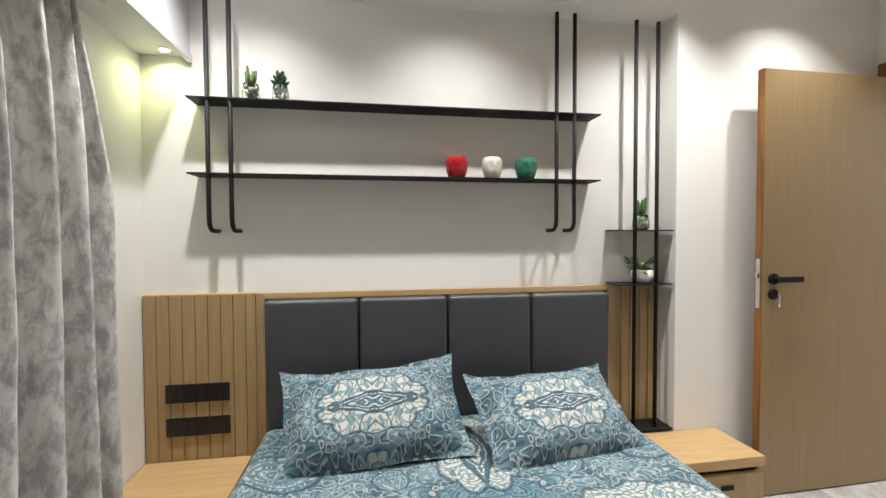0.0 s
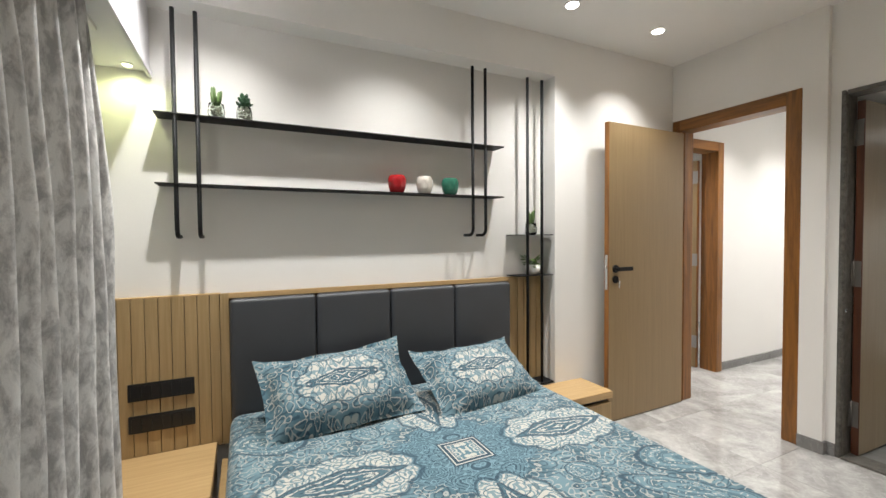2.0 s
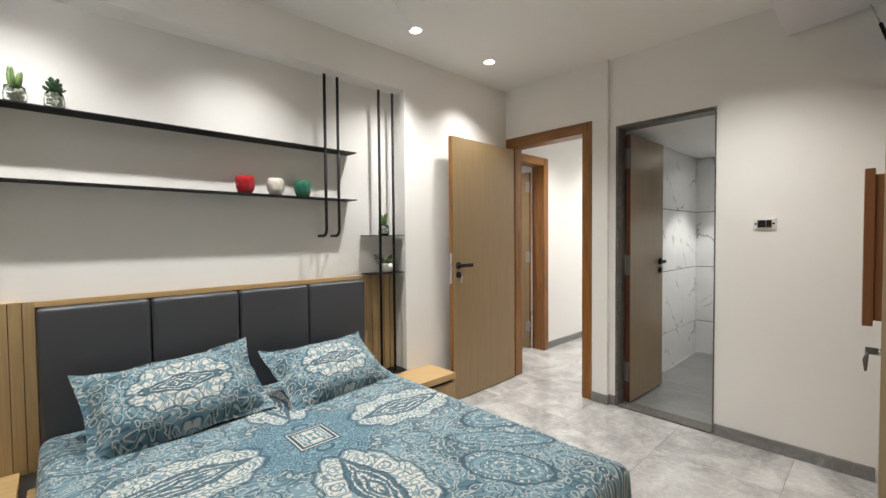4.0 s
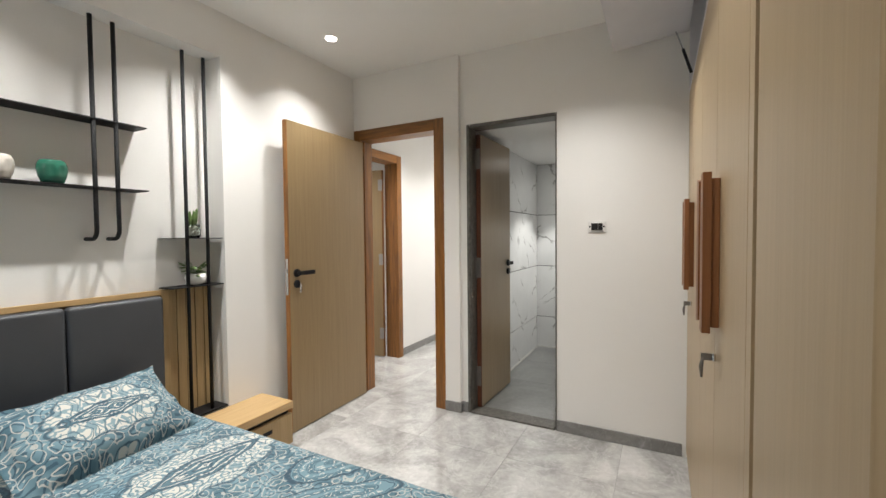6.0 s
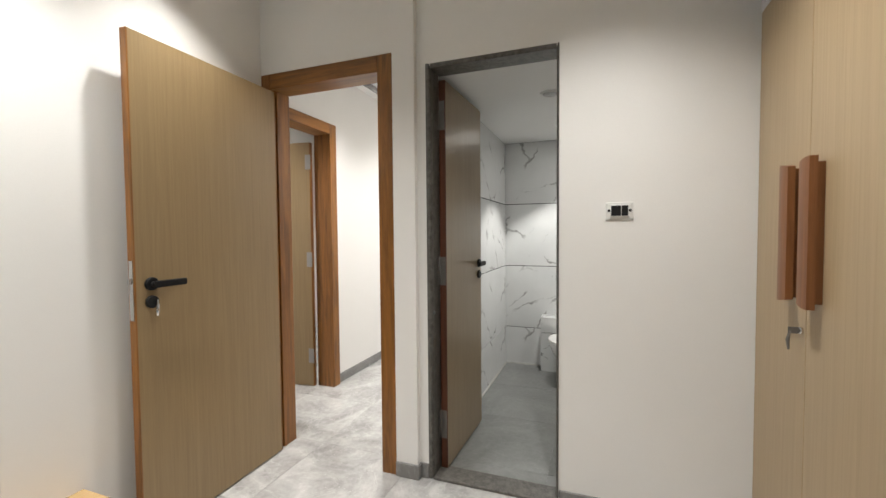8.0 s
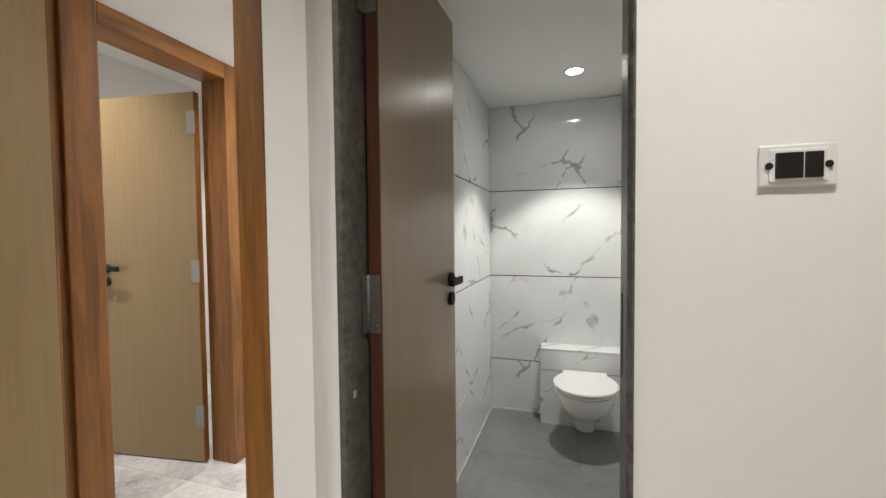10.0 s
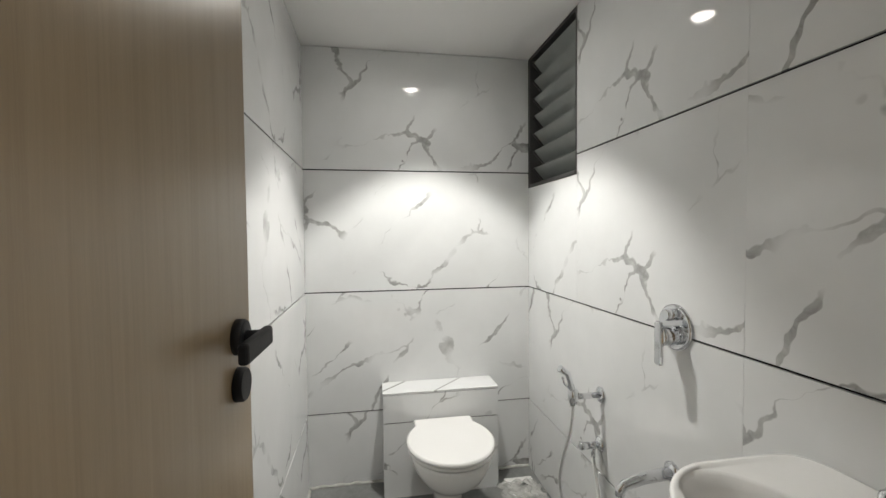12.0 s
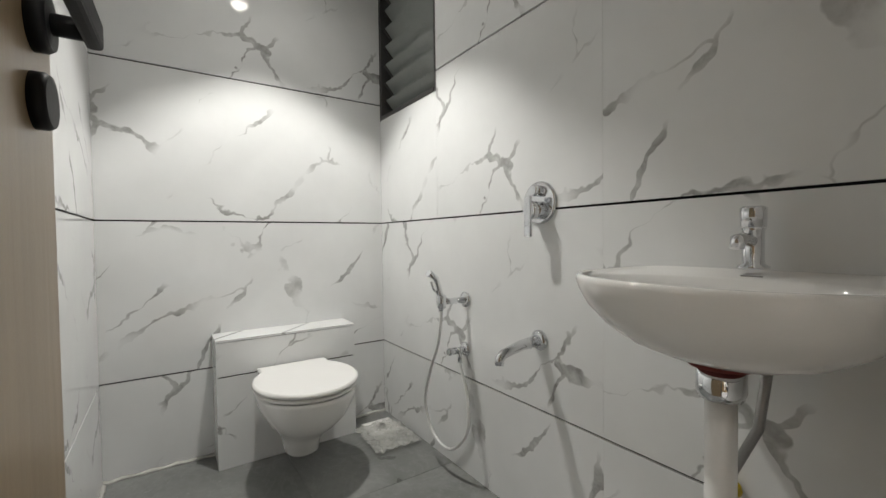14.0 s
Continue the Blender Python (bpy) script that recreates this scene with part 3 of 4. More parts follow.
start, free = Vector((2.629, 1.757)), Vector((1.822, 1.742))
ang = math.degrees(math.atan2(free.y - start.y, free.x - start.x))
room_door("door_1", "open brown laminate bedroom door with black lever", pose(start.x, start.y, 0, 0, 0, ang), (free - start).length, True)
d2 = room_door("door_2", "open brown laminate door of the next room", pose(F1 - 0.045, HALL_SIDE + 0.14, 0, 0, 0, 97), 0.66, True, 2.02)
for z in (0.26, 1.06, 1.86):
    hinge(d2, -0.004, 0.0175, z, 0.05, 0.003)

# bathroom door, swung into the bathroom, hinged on a red hardwood post
start, free = Vector((2.766, 0.773)), Vector((3.372, 0.752))
ang = math.degrees(math.atan2(free.y - start.y, free.x - start.x))
bd = thing("door_3", "open brown laminate bathroom door with black lever", "door", m=pose(start.x, start.y, 0, 0, 0, ang))
bd["kind"] = "structure"
W = (free - start).length
part("leaf", boxed((0, -0.017, 0.015), (W, 0.017, 2.06), 0.0015), M_BDOOR, bd)
part("hinge_lipping", boxed((-0.005, -0.0175, 0.015), (0, 0.0175, 2.06)), M_RED, bd, "dark red lipping strip")
for way in (-1, 1):
    lever(bd, W - 0.060, 1.075, way * 0.017, way, M_BLACK, -1, 0.072, 0.105)
def bd_hinge(parent, z):
    """A steel leaf across the lipping's edge and another on the granite."""
    bm = boxed((-0.0075, -0.014, z - 0.075), (-0.005, 0.016, z + 0.075), 0.0005)
    box(bm, (-0.032, 0.020, z - 0.075), (-0.006, 0.0225, z + 0.075), 0.0005)
    sweep(bm, [(-0.008, 0.019, z - 0.075), (-0.008, 0.019, z + 0.075)], 0.005, 10)
    for n in range(5):
        bmesh.ops.create_uvsphere(bm, u_segments=8, v_segments=5, radius=0.0035, matrix=Matrix.Translation((-0.0075, -0.004 + 0.007 * (n % 2), z - 0.056 + n * 0.028)))
    part("hinge", bm, M_DULL, parent, "dull steel butt hinge")


for z in (0.25, 1.07, 1.88):
    bd_hinge(bd, z)


catch = thing("door_catch", "small steel magnetic catch on the granite jamb", "door catch", (2.69, B1 - 0.004, 0.86))
part("body", boxed((-0.006, -0.007, -0.010), (0.006, 0, 0.010), 0.002), M_SILVER, catch)
strike = thing("lock_strike", "dull steel lock strike plate in the granite jamb", "strike plate", (2.762, B0 + 0.004, 1.03))
part("plate", boxed((-0.014, 0, -0.09), (0.014, 0.002, 0.09), 0.0005), M_WINFRAME, strike)
for z in (-0.075, 0.075):
    part("screw", lathe([(0.004, 0.001), (0.004, 0.003), (0.001, 0.004)], (0, 0, z), 10, "y"), M_CHROME, strike)


# ---- lamps ----
def downlight(at, watts, group="bedroom downlights", r=0.038, label="round white recessed ceiling downlight, lit", mat=M_LED, cone=100, colour=(1, 0.982, 0.948), blend=0.9):
    d = thing("downlight", label, "downlight", at, group)
    bm = lathe([(r * 0.98, -0.004), (r * 1.15, -0.006), (r * 1.25, -0.002), (r * 1.25, 0.0)], sides=28)
    part("trim_ring", bm, M_WHITEP, d)
    part("diffuser", lathe([(0.001, -0.008), (r * 0.9, -0.0075), (r * 0.95, -0.005)], sides=28), mat, d, "glowing diffuser")
    spot("downlight_lamp", (at[0], at[1], at[2] - 0.014), watts, cone, blend, colour, 0.025)
    return d


# the lamp at x = 0.35 is added to fill the niche wall, without a known source
for x in (2.01, 1.29, 0.35, -0.58):
    downlight((x, 1.50, CEIL), {2.01: 70, 1.29: 100, 0.35: 92, -0.58: 112}[x], cone=110, blend=1.0)
# those at x = 0.9 and -0.35 are unseen, added as fill for bed and wardrobe
for x, y in ((1.98, 0.0), (0.9, -0.2), (-0.35, -0.4)):
    downlight((x, y, CEIL), 104 if x > 1.5 else 54, cone=118, blend=1.0)
downlight((-0.87, 1.91, 2.07), 4.2, "", 0.018, "small yellowish downlight under the boxed beam", M_LEDY, 168, (0.93, 1.0, 0.5))
for x in (3.5, 4.6, 5.7):
    downlight((x, 1.45, 2.6), 92, "corridor downlights", cone=120)
# unseen lamps added to brighten the next room behind its open door
for x in (3.0, 4.4):
    downlight((x, 2.8, 2.6), 125, "corridor downlights", cone=116)
downlight((4.18, 0.285, BATH_CEIL), 64, "", 0.045, "round white bathroom downlight, lit", M_LED, 92, (1, 0.98, 0.93), 0.36)
spot("downlight_spill", (4.18, 0.285, BATH_CEIL - 0.014), 4.5, 172, 0.6, (1, 0.98, 0.93), 0.025)
fan = thing("exhaust_cover", "round grey unlit ceiling cover in the bathroom", "ceiling cover", (3.35, 0.29, BATH_CEIL))
part("ring", lathe([(0.05, -0.010), (0.056, -0.008), (0.06, 0)], sides=28), M_WHITEP, fan)
part("disc", lathe([(0.001, -0.014), (0.040, -0.0135), (0.046, -0.009)], sides=28), M_STEEL, fan)


# ceiling fan at rest, three blades
def ceiling_fan(at, drop, turn):
    f = thing("ceiling_fan", "white three-bladed ceiling fan on a short rod", "ceiling fan", at)
    part("canopy", lathe([(0.03, -0.06), (0.058, -0.03), (0.062, 0.0)], sides=28), M_WHITEP, f)
    part("rod", swept([(0, 0, -0.05), (0, 0, -drop + 0.05)], 0.011), M_WHITEP, f)
    part("motor", lathe([(0.05, -drop - 0.045), (0.095, -drop - 0.03), (0.11, -drop), (0.095, -drop + 0.035), (0.03, -drop + 0.055)], sides=32), M_WHITEP, f)
    for k in range(3):
        m = Matrix.Translation((0, 0, -drop)) @ Matrix.Rotation(radians(turn + 120 * k), 4, "Z") @ Matrix.Rotation(radians(9), 4, "X")
        bm = bmesh.new()
        for z in (-0.002, 0.002):
            edge = [(0.17, -0.055), (0.40, -0.065), (0.565, -0.068), (0.595, -0.05), (0.60, 0.0), (0.595, 0.045), (0.565, 0.06), (0.40, 0.058), (0.17, 0.050)]
            bm.faces.new([bm.verts.new(m @ Vector((x, y, z))) for x, y in edge])
        bm.faces.ensure_lookup_table()
        low, high = bm.faces[0], bm.faces[1]
        a, b = low.verts[:], high.verts[:]
        for n in range(len(a)):
            q = (n + 1) % len(a)
            bm.faces.new((a[n], a[q], b[q], b[n]))
        blade = part("blade", bm, M_CEIL, f)
        part("blade_iron", box(bmesh.new(), (0.09, -0.018, 0.003), (0.22, 0.018, 0.008), 0.001, m=m), M_WHITEP, blade)
    return f


ceiling_fan((0.37, 0.79, CEIL), 0.28, 32)


# ---- bed, headboard and shelves ----
bed = thing("bed", "low double bed with brown laminate base", "bed", (0.33, 1.0, 0))
def at_bed(lo, hi, **k):
    return boxed((lo[0] - 0.33, lo[1] - 1.0, lo[2]), (hi[0] - 0.33, hi[1] - 1.0, hi[2]), **k)
part("base", at_bed((-0.50, 0.10, 0.0), (1.16, 1.88, 0.20), bevel=0.004), M_PANEL, bed)
part("platform", at_bed((-0.54, 0.03, 0.20), (1.23, 1.895, 0.245), bevel=0.006), M_TOP, bed, "light oak laminate platform edge")
part("mattress", at_bed((-0.485, 0.09, 0.245), (1.125, 1.885, 0.425), bevel=0.05, segments=4), M_WHITEP, bed, "white mattress under the sheet")


def drape():
    """The bedsheet: a smooth top, rounded edges and a hanging, lightly folded skirt."""
    bm = bmesh.new()
    x0, x1, y0, y1, top, hem = -0.50, 1.14, 0.075, 1.885, 0.445, 0.262
    r = 0.055
    nx, ny = 90, 96
    grid = []
    arc = r * math.pi / 2
    fall = top - hem - r

    def side(s):
        """Out and down for a length s past the top's flat part."""
        if s <= 0:
            return 0, 0
        if s < arc:
            a = s / r
            return r * math.sin(a), r * (1 - math.cos(a))
        return r, r + (s - arc)
    reach = arc + fall
    for j in range(ny + 1):
        row = []
        ty = (y0 + r - reach) + j / ny * ((y1) - (y0 + r - reach))
        for i in range(nx + 1):
            tx = (x0 + r - reach) + i / nx * ((x1 - r + reach) - (x0 + r - reach))
            ox, dz1 = side((x0 + r) - tx)
            px, dz2 = side(tx - (x1 - r))
            oy, dz3 = side((y0 + r) - ty)
            x = min(max(tx, x0 + r), x1 - r) - ox + px
            y = max(ty, y0 + r) - oy
            z = top - max(dz1, dz2, dz3)
            wob = noise.noise(Vector((tx * 3.1, ty * 2.3, 0.3)))
            fold = noise.noise(Vector((tx * 9 + wob, ty * 5, 4.0)))
            if z > top - r:
                z += 0.006 * wob + 0.0035 * fold
            else:
                f = 0.008 * math.sin((tx + ty) * 26 + 3 * wob) * (top - r - z) / fall
                x += f * ((px > 0) - (ox > 0))
                y -= f * (oy > 0)
            row.append(bm.verts.new((x, y, max(z, hem))))
        grid.append(row)
    for j in range(ny):
        for i in range(nx):
            bm.faces.new((grid[j][i], grid[j][i + 1], grid[j + 1][i + 1], grid[j + 1][i])).smooth = True
    return bm


sheet = tagged(new("bedsheet", mesh_of("bedsheet", drape(), M_SHEET)), "blue and cream paisley cotton bedsheet on the bed", "bedsheet")
fine = sheet.modifiers.new("thick", "SOLIDIFY")
fine.thickness = 0.004


def pillow_mesh(w, h, thick, seed):
    """A plump case with a flat hem, pulled corners and creases."""
    bm = bmesh.new()
    n = 44
    sheets = []
    for top in (1, -1):
        rows = []
        for j in range(n + 1):
            row = []
            for i in range(n + 1):
                u, v = 2 * i / n - 1, 2 * j / n - 1
                pin = 1 - 0.07 * (1 - v * v) * abs(u) ** 3
                pin2 = 1 - 0.09 * (1 - u * u) * abs(v) ** 3
                x, y = u * w / 2 * pin, v * h / 2 * pin2
                full = max(0.0, 1 - (abs(u) / 0.90) ** 3.2) * max(0.0, 1 - (abs(v) / 0.86) ** 3.2)
                z = thick / 2 * full ** 0.55
                z += 0.010 * full ** 0.3 * noise.noise(Vector((u * 2.4, v * 2.4, seed + top))) if full else 0
                ripple = 0.018 * noise.noise(Vector((u * 3.5, v * 3.5, seed * 2.0)))
                crease = 0.007 * math.sin(14 * (u + v * 0.4)) * max(0, abs(u) - 0.6) * (full > 0)
                corner = 0.022 * (abs(u) * abs(v)) ** 5 * (1 if v > 0 else 0.3)
                row.append(bm.verts.new((x, y, top * (z + 0.002) + ripple * (1 - full) + crease + corner)))
            rows.append(row)
        sheets.append(rows)
        for j in range(n):
            for i in range(n):
                bm.faces.new((rows[j][i], rows[j][i + 1], rows[j + 1][i + 1], rows[j + 1][i])).smooth = True
    bmesh.ops.remove_doubles(bm, verts=bm.verts[:], dist=0.003)
    return bm


for name, m, w, h, th, seed, label in (
        ("pillow", pose(-0.02, 1.645, 0.582, 40, -2.5, 4), 0.73, 0.44, 0.20, 1.0, "plump paisley pillow leaning on the headboard"),
        ("pillow", pose(0.72, 1.60, 0.545, 33, 1, 8), 0.69, 0.45, 0.19, 5.0, "plump paisley pillow lying flatter beside another")):
    ob = tagged(new(name, mesh_of(name, pillow_mesh(w, h, th, seed), M_PILLOW)), label, "pillow", "bed pillows")
    ob.matrix_world = m

# headboard: grooved laminate, plain border, four padded squares
head = thing("headboard", "brown grooved laminate headboard with grey padded panels", "headboard", (0, NICHE_Y, 0))
FY = -0.035
part("backing", boxed((-0.995, -0.022, 0.29), (1.185, 0, 1.030)), M_GROOVE, head)
x = -0.995
while x < -0.555:
    w = min(0.052, -0.535 - x)
    part("slat", boxed((x, FY, 0.29), (x + w - 0.003, -0.020, 1.030), 0.001), M_PANEL, head)
    x += w
part("border", boxed((-0.535, FY - 0.003, 0.29), (-0.497, -0.02, 1.034), 0.001), M_PANEL, head)
part("border", boxed((1.150, FY - 0.003, 0.29), (1.188, -0.02, 1.034), 0.001), M_PANEL, head)
part("border", boxed((-0.497, FY - 0.003, 1.008), (1.150, -0.02, 1.034), 0.001), M_TOP, head)
part("top_strip", boxed((-0.995, FY, 1.030), (-0.535, 0, 1.036), 0.001), M_TOP, head)
for n in range(4):
    a, b = -0.494 + n * 0.4105, -0.494 + (n + 1) * 0.4105 - 0.004
    bm = boxed((a, FY - 0.045, 0.30), (b, -0.022, 1.006), 0.022, 5)
    ob = part("cushion", bm, M_LEATHER, head, "padded grey leatherette square")
    for f in ob.data.polygons:
        f.use_smooth = True
# grooved laminate behind the side rods
side = thing("side_panel", "brown grooved laminate panel behind the black rods", "wall panel", (0, NICHE_Y, 0))
for n in range(5):
    part("slat", boxed((1.192 + n * 0.0515, -0.014, 0.31), (1.192 + n * 0.0515 + 0.0475, 0, 1.04), 0.0015), M_PANEL, side)

# socket plates on the grooved part
for z in (0.565, 0.418):
    s = thing("socket_plate", "glossy black switch and socket plate on laminate", "socket plate", (-0.78, NICHE_Y + FY, z), "bedside socket plates")
    part("frame", boxed((-0.13, -0.010, 0), (0.13, 0, 0.08), 0.003), M_PLASTIC, s)
    for n in range(6):
        part("rocker", boxed((-0.118 + n * 0.0395, -0.0125, 0.010), (-0.118 + n * 0.0395 + 0.037, -0.009, 0.070), 0.001), M_PLASTIC, s)


def rod(parent, x, y, z0, z1, back):
    """A black bar that bends back to the wall at its foot."""
    pts = [(x, y, z1), (x, y, z0 + 0.05)]
    for k in range(1, 7):
        a = k / 6 * math.pi / 2
        pts.append((x, y + 0.045 * (1 - math.cos(a)), z0 + 0.045 - 0.045 * math.sin(a)))
    pts.append((x, back, z0))
    part("rod", swept(pts, 0.0095, 12), M_BLACK, parent)


RY = 1.872
rack = thing("wall_shelf", "two thin black metal shelves on bent black rods", "wall shelf", (0, 0, 0))
for z in (1.862, 1.548):
    part("shelf", boxed((-0.775, 1.858, z), (1.065, NICHE_Y, z + 0.006), 0.001), M_BLACK, rack)
for x in (-0.695, -0.605, 0.845, 0.935):
    rod(rack, x, RY, 1.312, 2.335, NICHE_Y)

stand = thing("rod_stand", "tall black twin-rod stand with two small shelves", "shelf stand", (0, 0, 0))
part("base_plate", boxed((1.20, 1.845, 0.312), (1.452, NICHE_Y - 0.016, 0.322), 0.001), M_BLACK, stand)
for x in (1.255, 1.372):
    part("rod", swept([(x, RY, 0.322), (x, RY, 2.33)], 0.0095), M_BLACK, stand)
for z in (1.308, 1.040):
    part("shelf", boxed((1.160, 1.852, z), (1.452, NICHE_Y, z + 0.005), 0.001), M_BLACK, stand)


def bedside(name, x0, x1, y0, y1, label):
    b = thing(name, label, "bedside unit", ((x0 + x1) / 2, (y0 + y1) / 2, 0), "bedside units")
    c = ((x0 + x1) / 2, (y0 + y1) / 2)
    def bb(ax, ay, az, bx, by, bz, bev=0.002):
        return boxed((ax - c[0], ay - c[1], az), (bx - c[0], by - c[1], bz), bev)
    part("top", bb(x0, y0, 0.265, x1, y1, 0.31, 0.003), M_TOP, b, "light oak laminate top")
    # shade under the top and at the foot is put in as near-black boxes
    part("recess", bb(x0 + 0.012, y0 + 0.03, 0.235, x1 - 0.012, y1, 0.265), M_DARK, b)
    part("drawer", bb(x0 + 0.004, y0 + 0.006, 0.05, x1 - 0.004, y1, 0.235), M_PANEL, b)
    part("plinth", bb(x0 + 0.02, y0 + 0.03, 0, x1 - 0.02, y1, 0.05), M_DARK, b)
    xm = (x0 + x1) / 2 + 0.03
    part("drawer_pull", bb(xm - 0.03, y0 - 0.002, 0.172, xm + 0.03, y0 + 0.006, 0.194, 0.003), M_BLACK, b, "small black drawer pull")
    return b


bedside("bedside_unit", 1.25, 1.685, 1.558, 1.838, "low oak laminate bedside unit against the pier")
bedside("bedside_unit", -0.993, -0.56, 1.46, 1.94, "low oak laminate bedside unit by the curtain")

# ---- small things on the shelves ----
def succulent(at, kind, label, s=1.0):
    t = thing("potted_plant", label, "plant", at, "shelf plants")
    t.scale = (s, s, s)
    if kind != "bowl":
        part("glass", lathe([(0.022, 0), (0.030, 0.008), (0.031, 0.03), (0.027, 0.058), (0.0245, 0.058), (0.027, 0.03), (0.0265, 0.012), (0.02, 0.006)], sides=20), M_CLEAR, t, "clear glass jar")
        bm = bmesh.new()
        rnd = random.Random(int(at[0] * 1000))
        for n in range(34):
            a, r, z = rnd.uniform(0, 6.3), 0.021 * math.sqrt(rnd.random()), 0.012 + 0.034 * rnd.random()
            bmesh.ops.create_icosphere(bm, subdivisions=1, radius=rnd.uniform(0.005, 0.008), matrix=Matrix.Translation((r * math.cos(a), r * math.sin(a), z)) @ Matrix.Diagonal((1, 1.2, 0.7, 1)))
        part("pebbles", bm, M_PEBBLE, t, "pale green and white pebbles")
    else:
        part("bowl", lathe([(0.018, 0), (0.034, 0.008), (0.041, 0.03), (0.036, 0.05), (0.033, 0.05), (0.036, 0.03), (0.02, 0.02)], sides=24), M_CERAMIC, t, "round white ceramic bowl")
    rnd = random.Random(int(at[0] * 777) + 5)
    bm = bmesh.new()
    if kind == "spikes":
        for n in range(7):
            a = n * 0.9
            lean = rnd.uniform(0.005, 0.016)
            hgt = rnd.uniform(0.055, 0.085)
            b0 = Vector((0.009 * math.cos(a), 0.009 * math.sin(a), 0.045))
            tip = b0 + Vector((lean * math.cos(a), lean * math.sin(a), hgt))
            sweep(bm, [b0, b0.lerp(tip, 0.5), b0.lerp(tip, 0.9), tip], [0.005, 0.0065, 0.005, 0.001], 8)
    elif kind == "rosette":
        sweep(bm, [(0, 0, 0.04), (0, 0, 0.075)], 0.004, 8)
        for ring_, cnt in ((0, 7), (1, 6), (2, 4)):
            for n in range(cnt):
                a = n * 6.283 / cnt + ring_ * 0.5
                out, z = 0.022 - 0.006 * ring_, 0.07 + 0.016 * ring_
                m = Matrix.Translation((out * math.cos(a), out * math.sin(a), z)) @ Matrix.Rotation(a, 4, "Z") @ Matrix.Rotation(-0.6 - 0.3 * ring_, 4, "Y") @ Matrix.Diagonal((1.5, 1, 0.4, 1))
                bmesh.ops.create_icosphere(bm, subdivisions=2, radius=0.0105, matrix=m)
    else:
        for n in range(26):
            a, up = rnd.uniform(0, 6.283), rnd.uniform(-0.2, 1.0)
            r = rnd.uniform(0.02, 0.058)
            tip = Vector((r * math.cos(a), r * 0.7 * math.sin(a), 0.05 + 0.045 * up))
            sweep(bm, [(0, 0, 0.04), tip * 0.6 + Vector((0, 0, 0.03)), tip], 0.0012, 5)
            m = Matrix.Translation(tip) @ Matrix.Rotation(a, 4, "Z") @ Matrix.Rotation(rnd.uniform(-0.7, 0.5), 4, "Y") @ Matrix.Diagonal((1.2, 0.9, 0.16, 1))
            bmesh.ops.create_icosphere(bm, subdivisions=1, radius=rnd.uniform(0.010, 0.015), matrix=m)
    for f in bm.faces:
        f.smooth = True
    part("leaves", bm, M_LEAF2 if kind == "rosette" else M_LEAF, t)
    return t


succulent((-0.53, 1.905, 1.868), "spikes", "finger-leaved green succulent in a pebble jar", 1.2)
succulent((-0.41, 1.905, 1.868), "rosette", "round-leaved dark succulent in a pebble jar", 1.15)
succulent((1.315, 1.915, 1.313), "spikes", "finger-leaved green succulent in a pebble jar", 1.3)
succulent((1.325, 1.915, 1.045), "bowl", "trailing green plant in a white bowl", 1.35)


def head_pot(at, mat, label):
    """A rounded planter moulded as a plain face."""
    bm = bmesh.new()
    rings = []
    for z, r in ((0, 0.030), (0.006, 0.039), (0.03, 0.048), (0.06, 0.053), (0.08, 0.051), (0.096, 0.044), (0.099, 0.040), (0.094, 0.034), (0.05, 0.035)):
        ring = []
        for k in range(40):
            a = 2 * math.pi * k / 40
            da = (a - 1.5 * math.pi)
            nose = 0.011 * math.exp(-((da / 0.14) ** 2)) * math.exp(-(((z - 0.05) / 0.014) ** 2))
            eyes = -0.006 * (math.exp(-(((abs(da) - 0.36) / 0.16) ** 2))) * math.exp(-(((z - 0.06) / 0.009) ** 2))
            lips = 0.005 * math.exp(-((da / 0.2) ** 2)) * math.exp(-(((z - 0.028) / 0.006) ** 2))
            rr = r + (nose + eyes + lips if r > 0.036 else 0)
            ring.append((rr * math.cos(a), rr * math.sin(a), z))
        rings.append(ring)
    # closer rings give the face its relief
    fine_rings = []
    for a, b in zip(rings, rings[1:]):
        for s in range(4):
            fine_rings.append([tuple(p + (q - p) * s / 4 for p, q in zip(u, v)) for u, v in zip(a, b)])
    loft(bm, fine_rings + [rings[-1]])
    ob = tagged(new("head_planter", mesh_of("head_planter", bm, mat)), label, "planter", "glazed head planters")
    ob.location = at
    return ob


head_pot((0.368, 1.905, 1.554), plain("red_glaze", (0.36, 0.012, 0.016), 0.12), "glossy red head-shaped planter on the shelf")
head_pot((0.538, 1.905, 1.554), plain("white_glaze", (0.62, 0.58, 0.52), 0.12), "glossy off-white head-shaped planter on the shelf").scale = (0.92, 0.92, 1)
head_pot((0.705, 1.905, 1.554), plain("green_glaze", (0.03, 0.15, 0.10), 0.12), "glossy green head-shaped planter on the shelf")


# ---- curtain ----
def curtain():
    bm = bmesh.new()
    y_end, y_far, top, low = 1.50, -0.75, 2.06, 0.02
    ny, nz = 260, 30
    rows = []
    for j in range(nz + 1):
        f = j / nz
        z = top + (low - top) * f
        row = []
        for i in range(ny + 1):
            s = i / ny
            spread = 0.5 + 0.5 * min(1, f * 6)
            y = y_end - (1 - spread) * 0.03 + s * (y_far - y_end) + 0.035 * f * (1 - s) ** 8
            if s < 0.06:
                y -= 0.13 * (1 - min(1, f * 3.5)) * (1 - s / 0.06)
            amp = 0.028 + 0.028 * min(1, f * 3)
            x = -0.895 + amp * math.sin(s * 118 + 0.9 * math.sin(s * 23) + 0.35 * math.sin(f * 3 + s * 9)) + 0.006 * math.sin(s * 290 + f * 4)
            x += 0.006 * noise.noise(Vector((s * 40, f * 7, 1.0)))
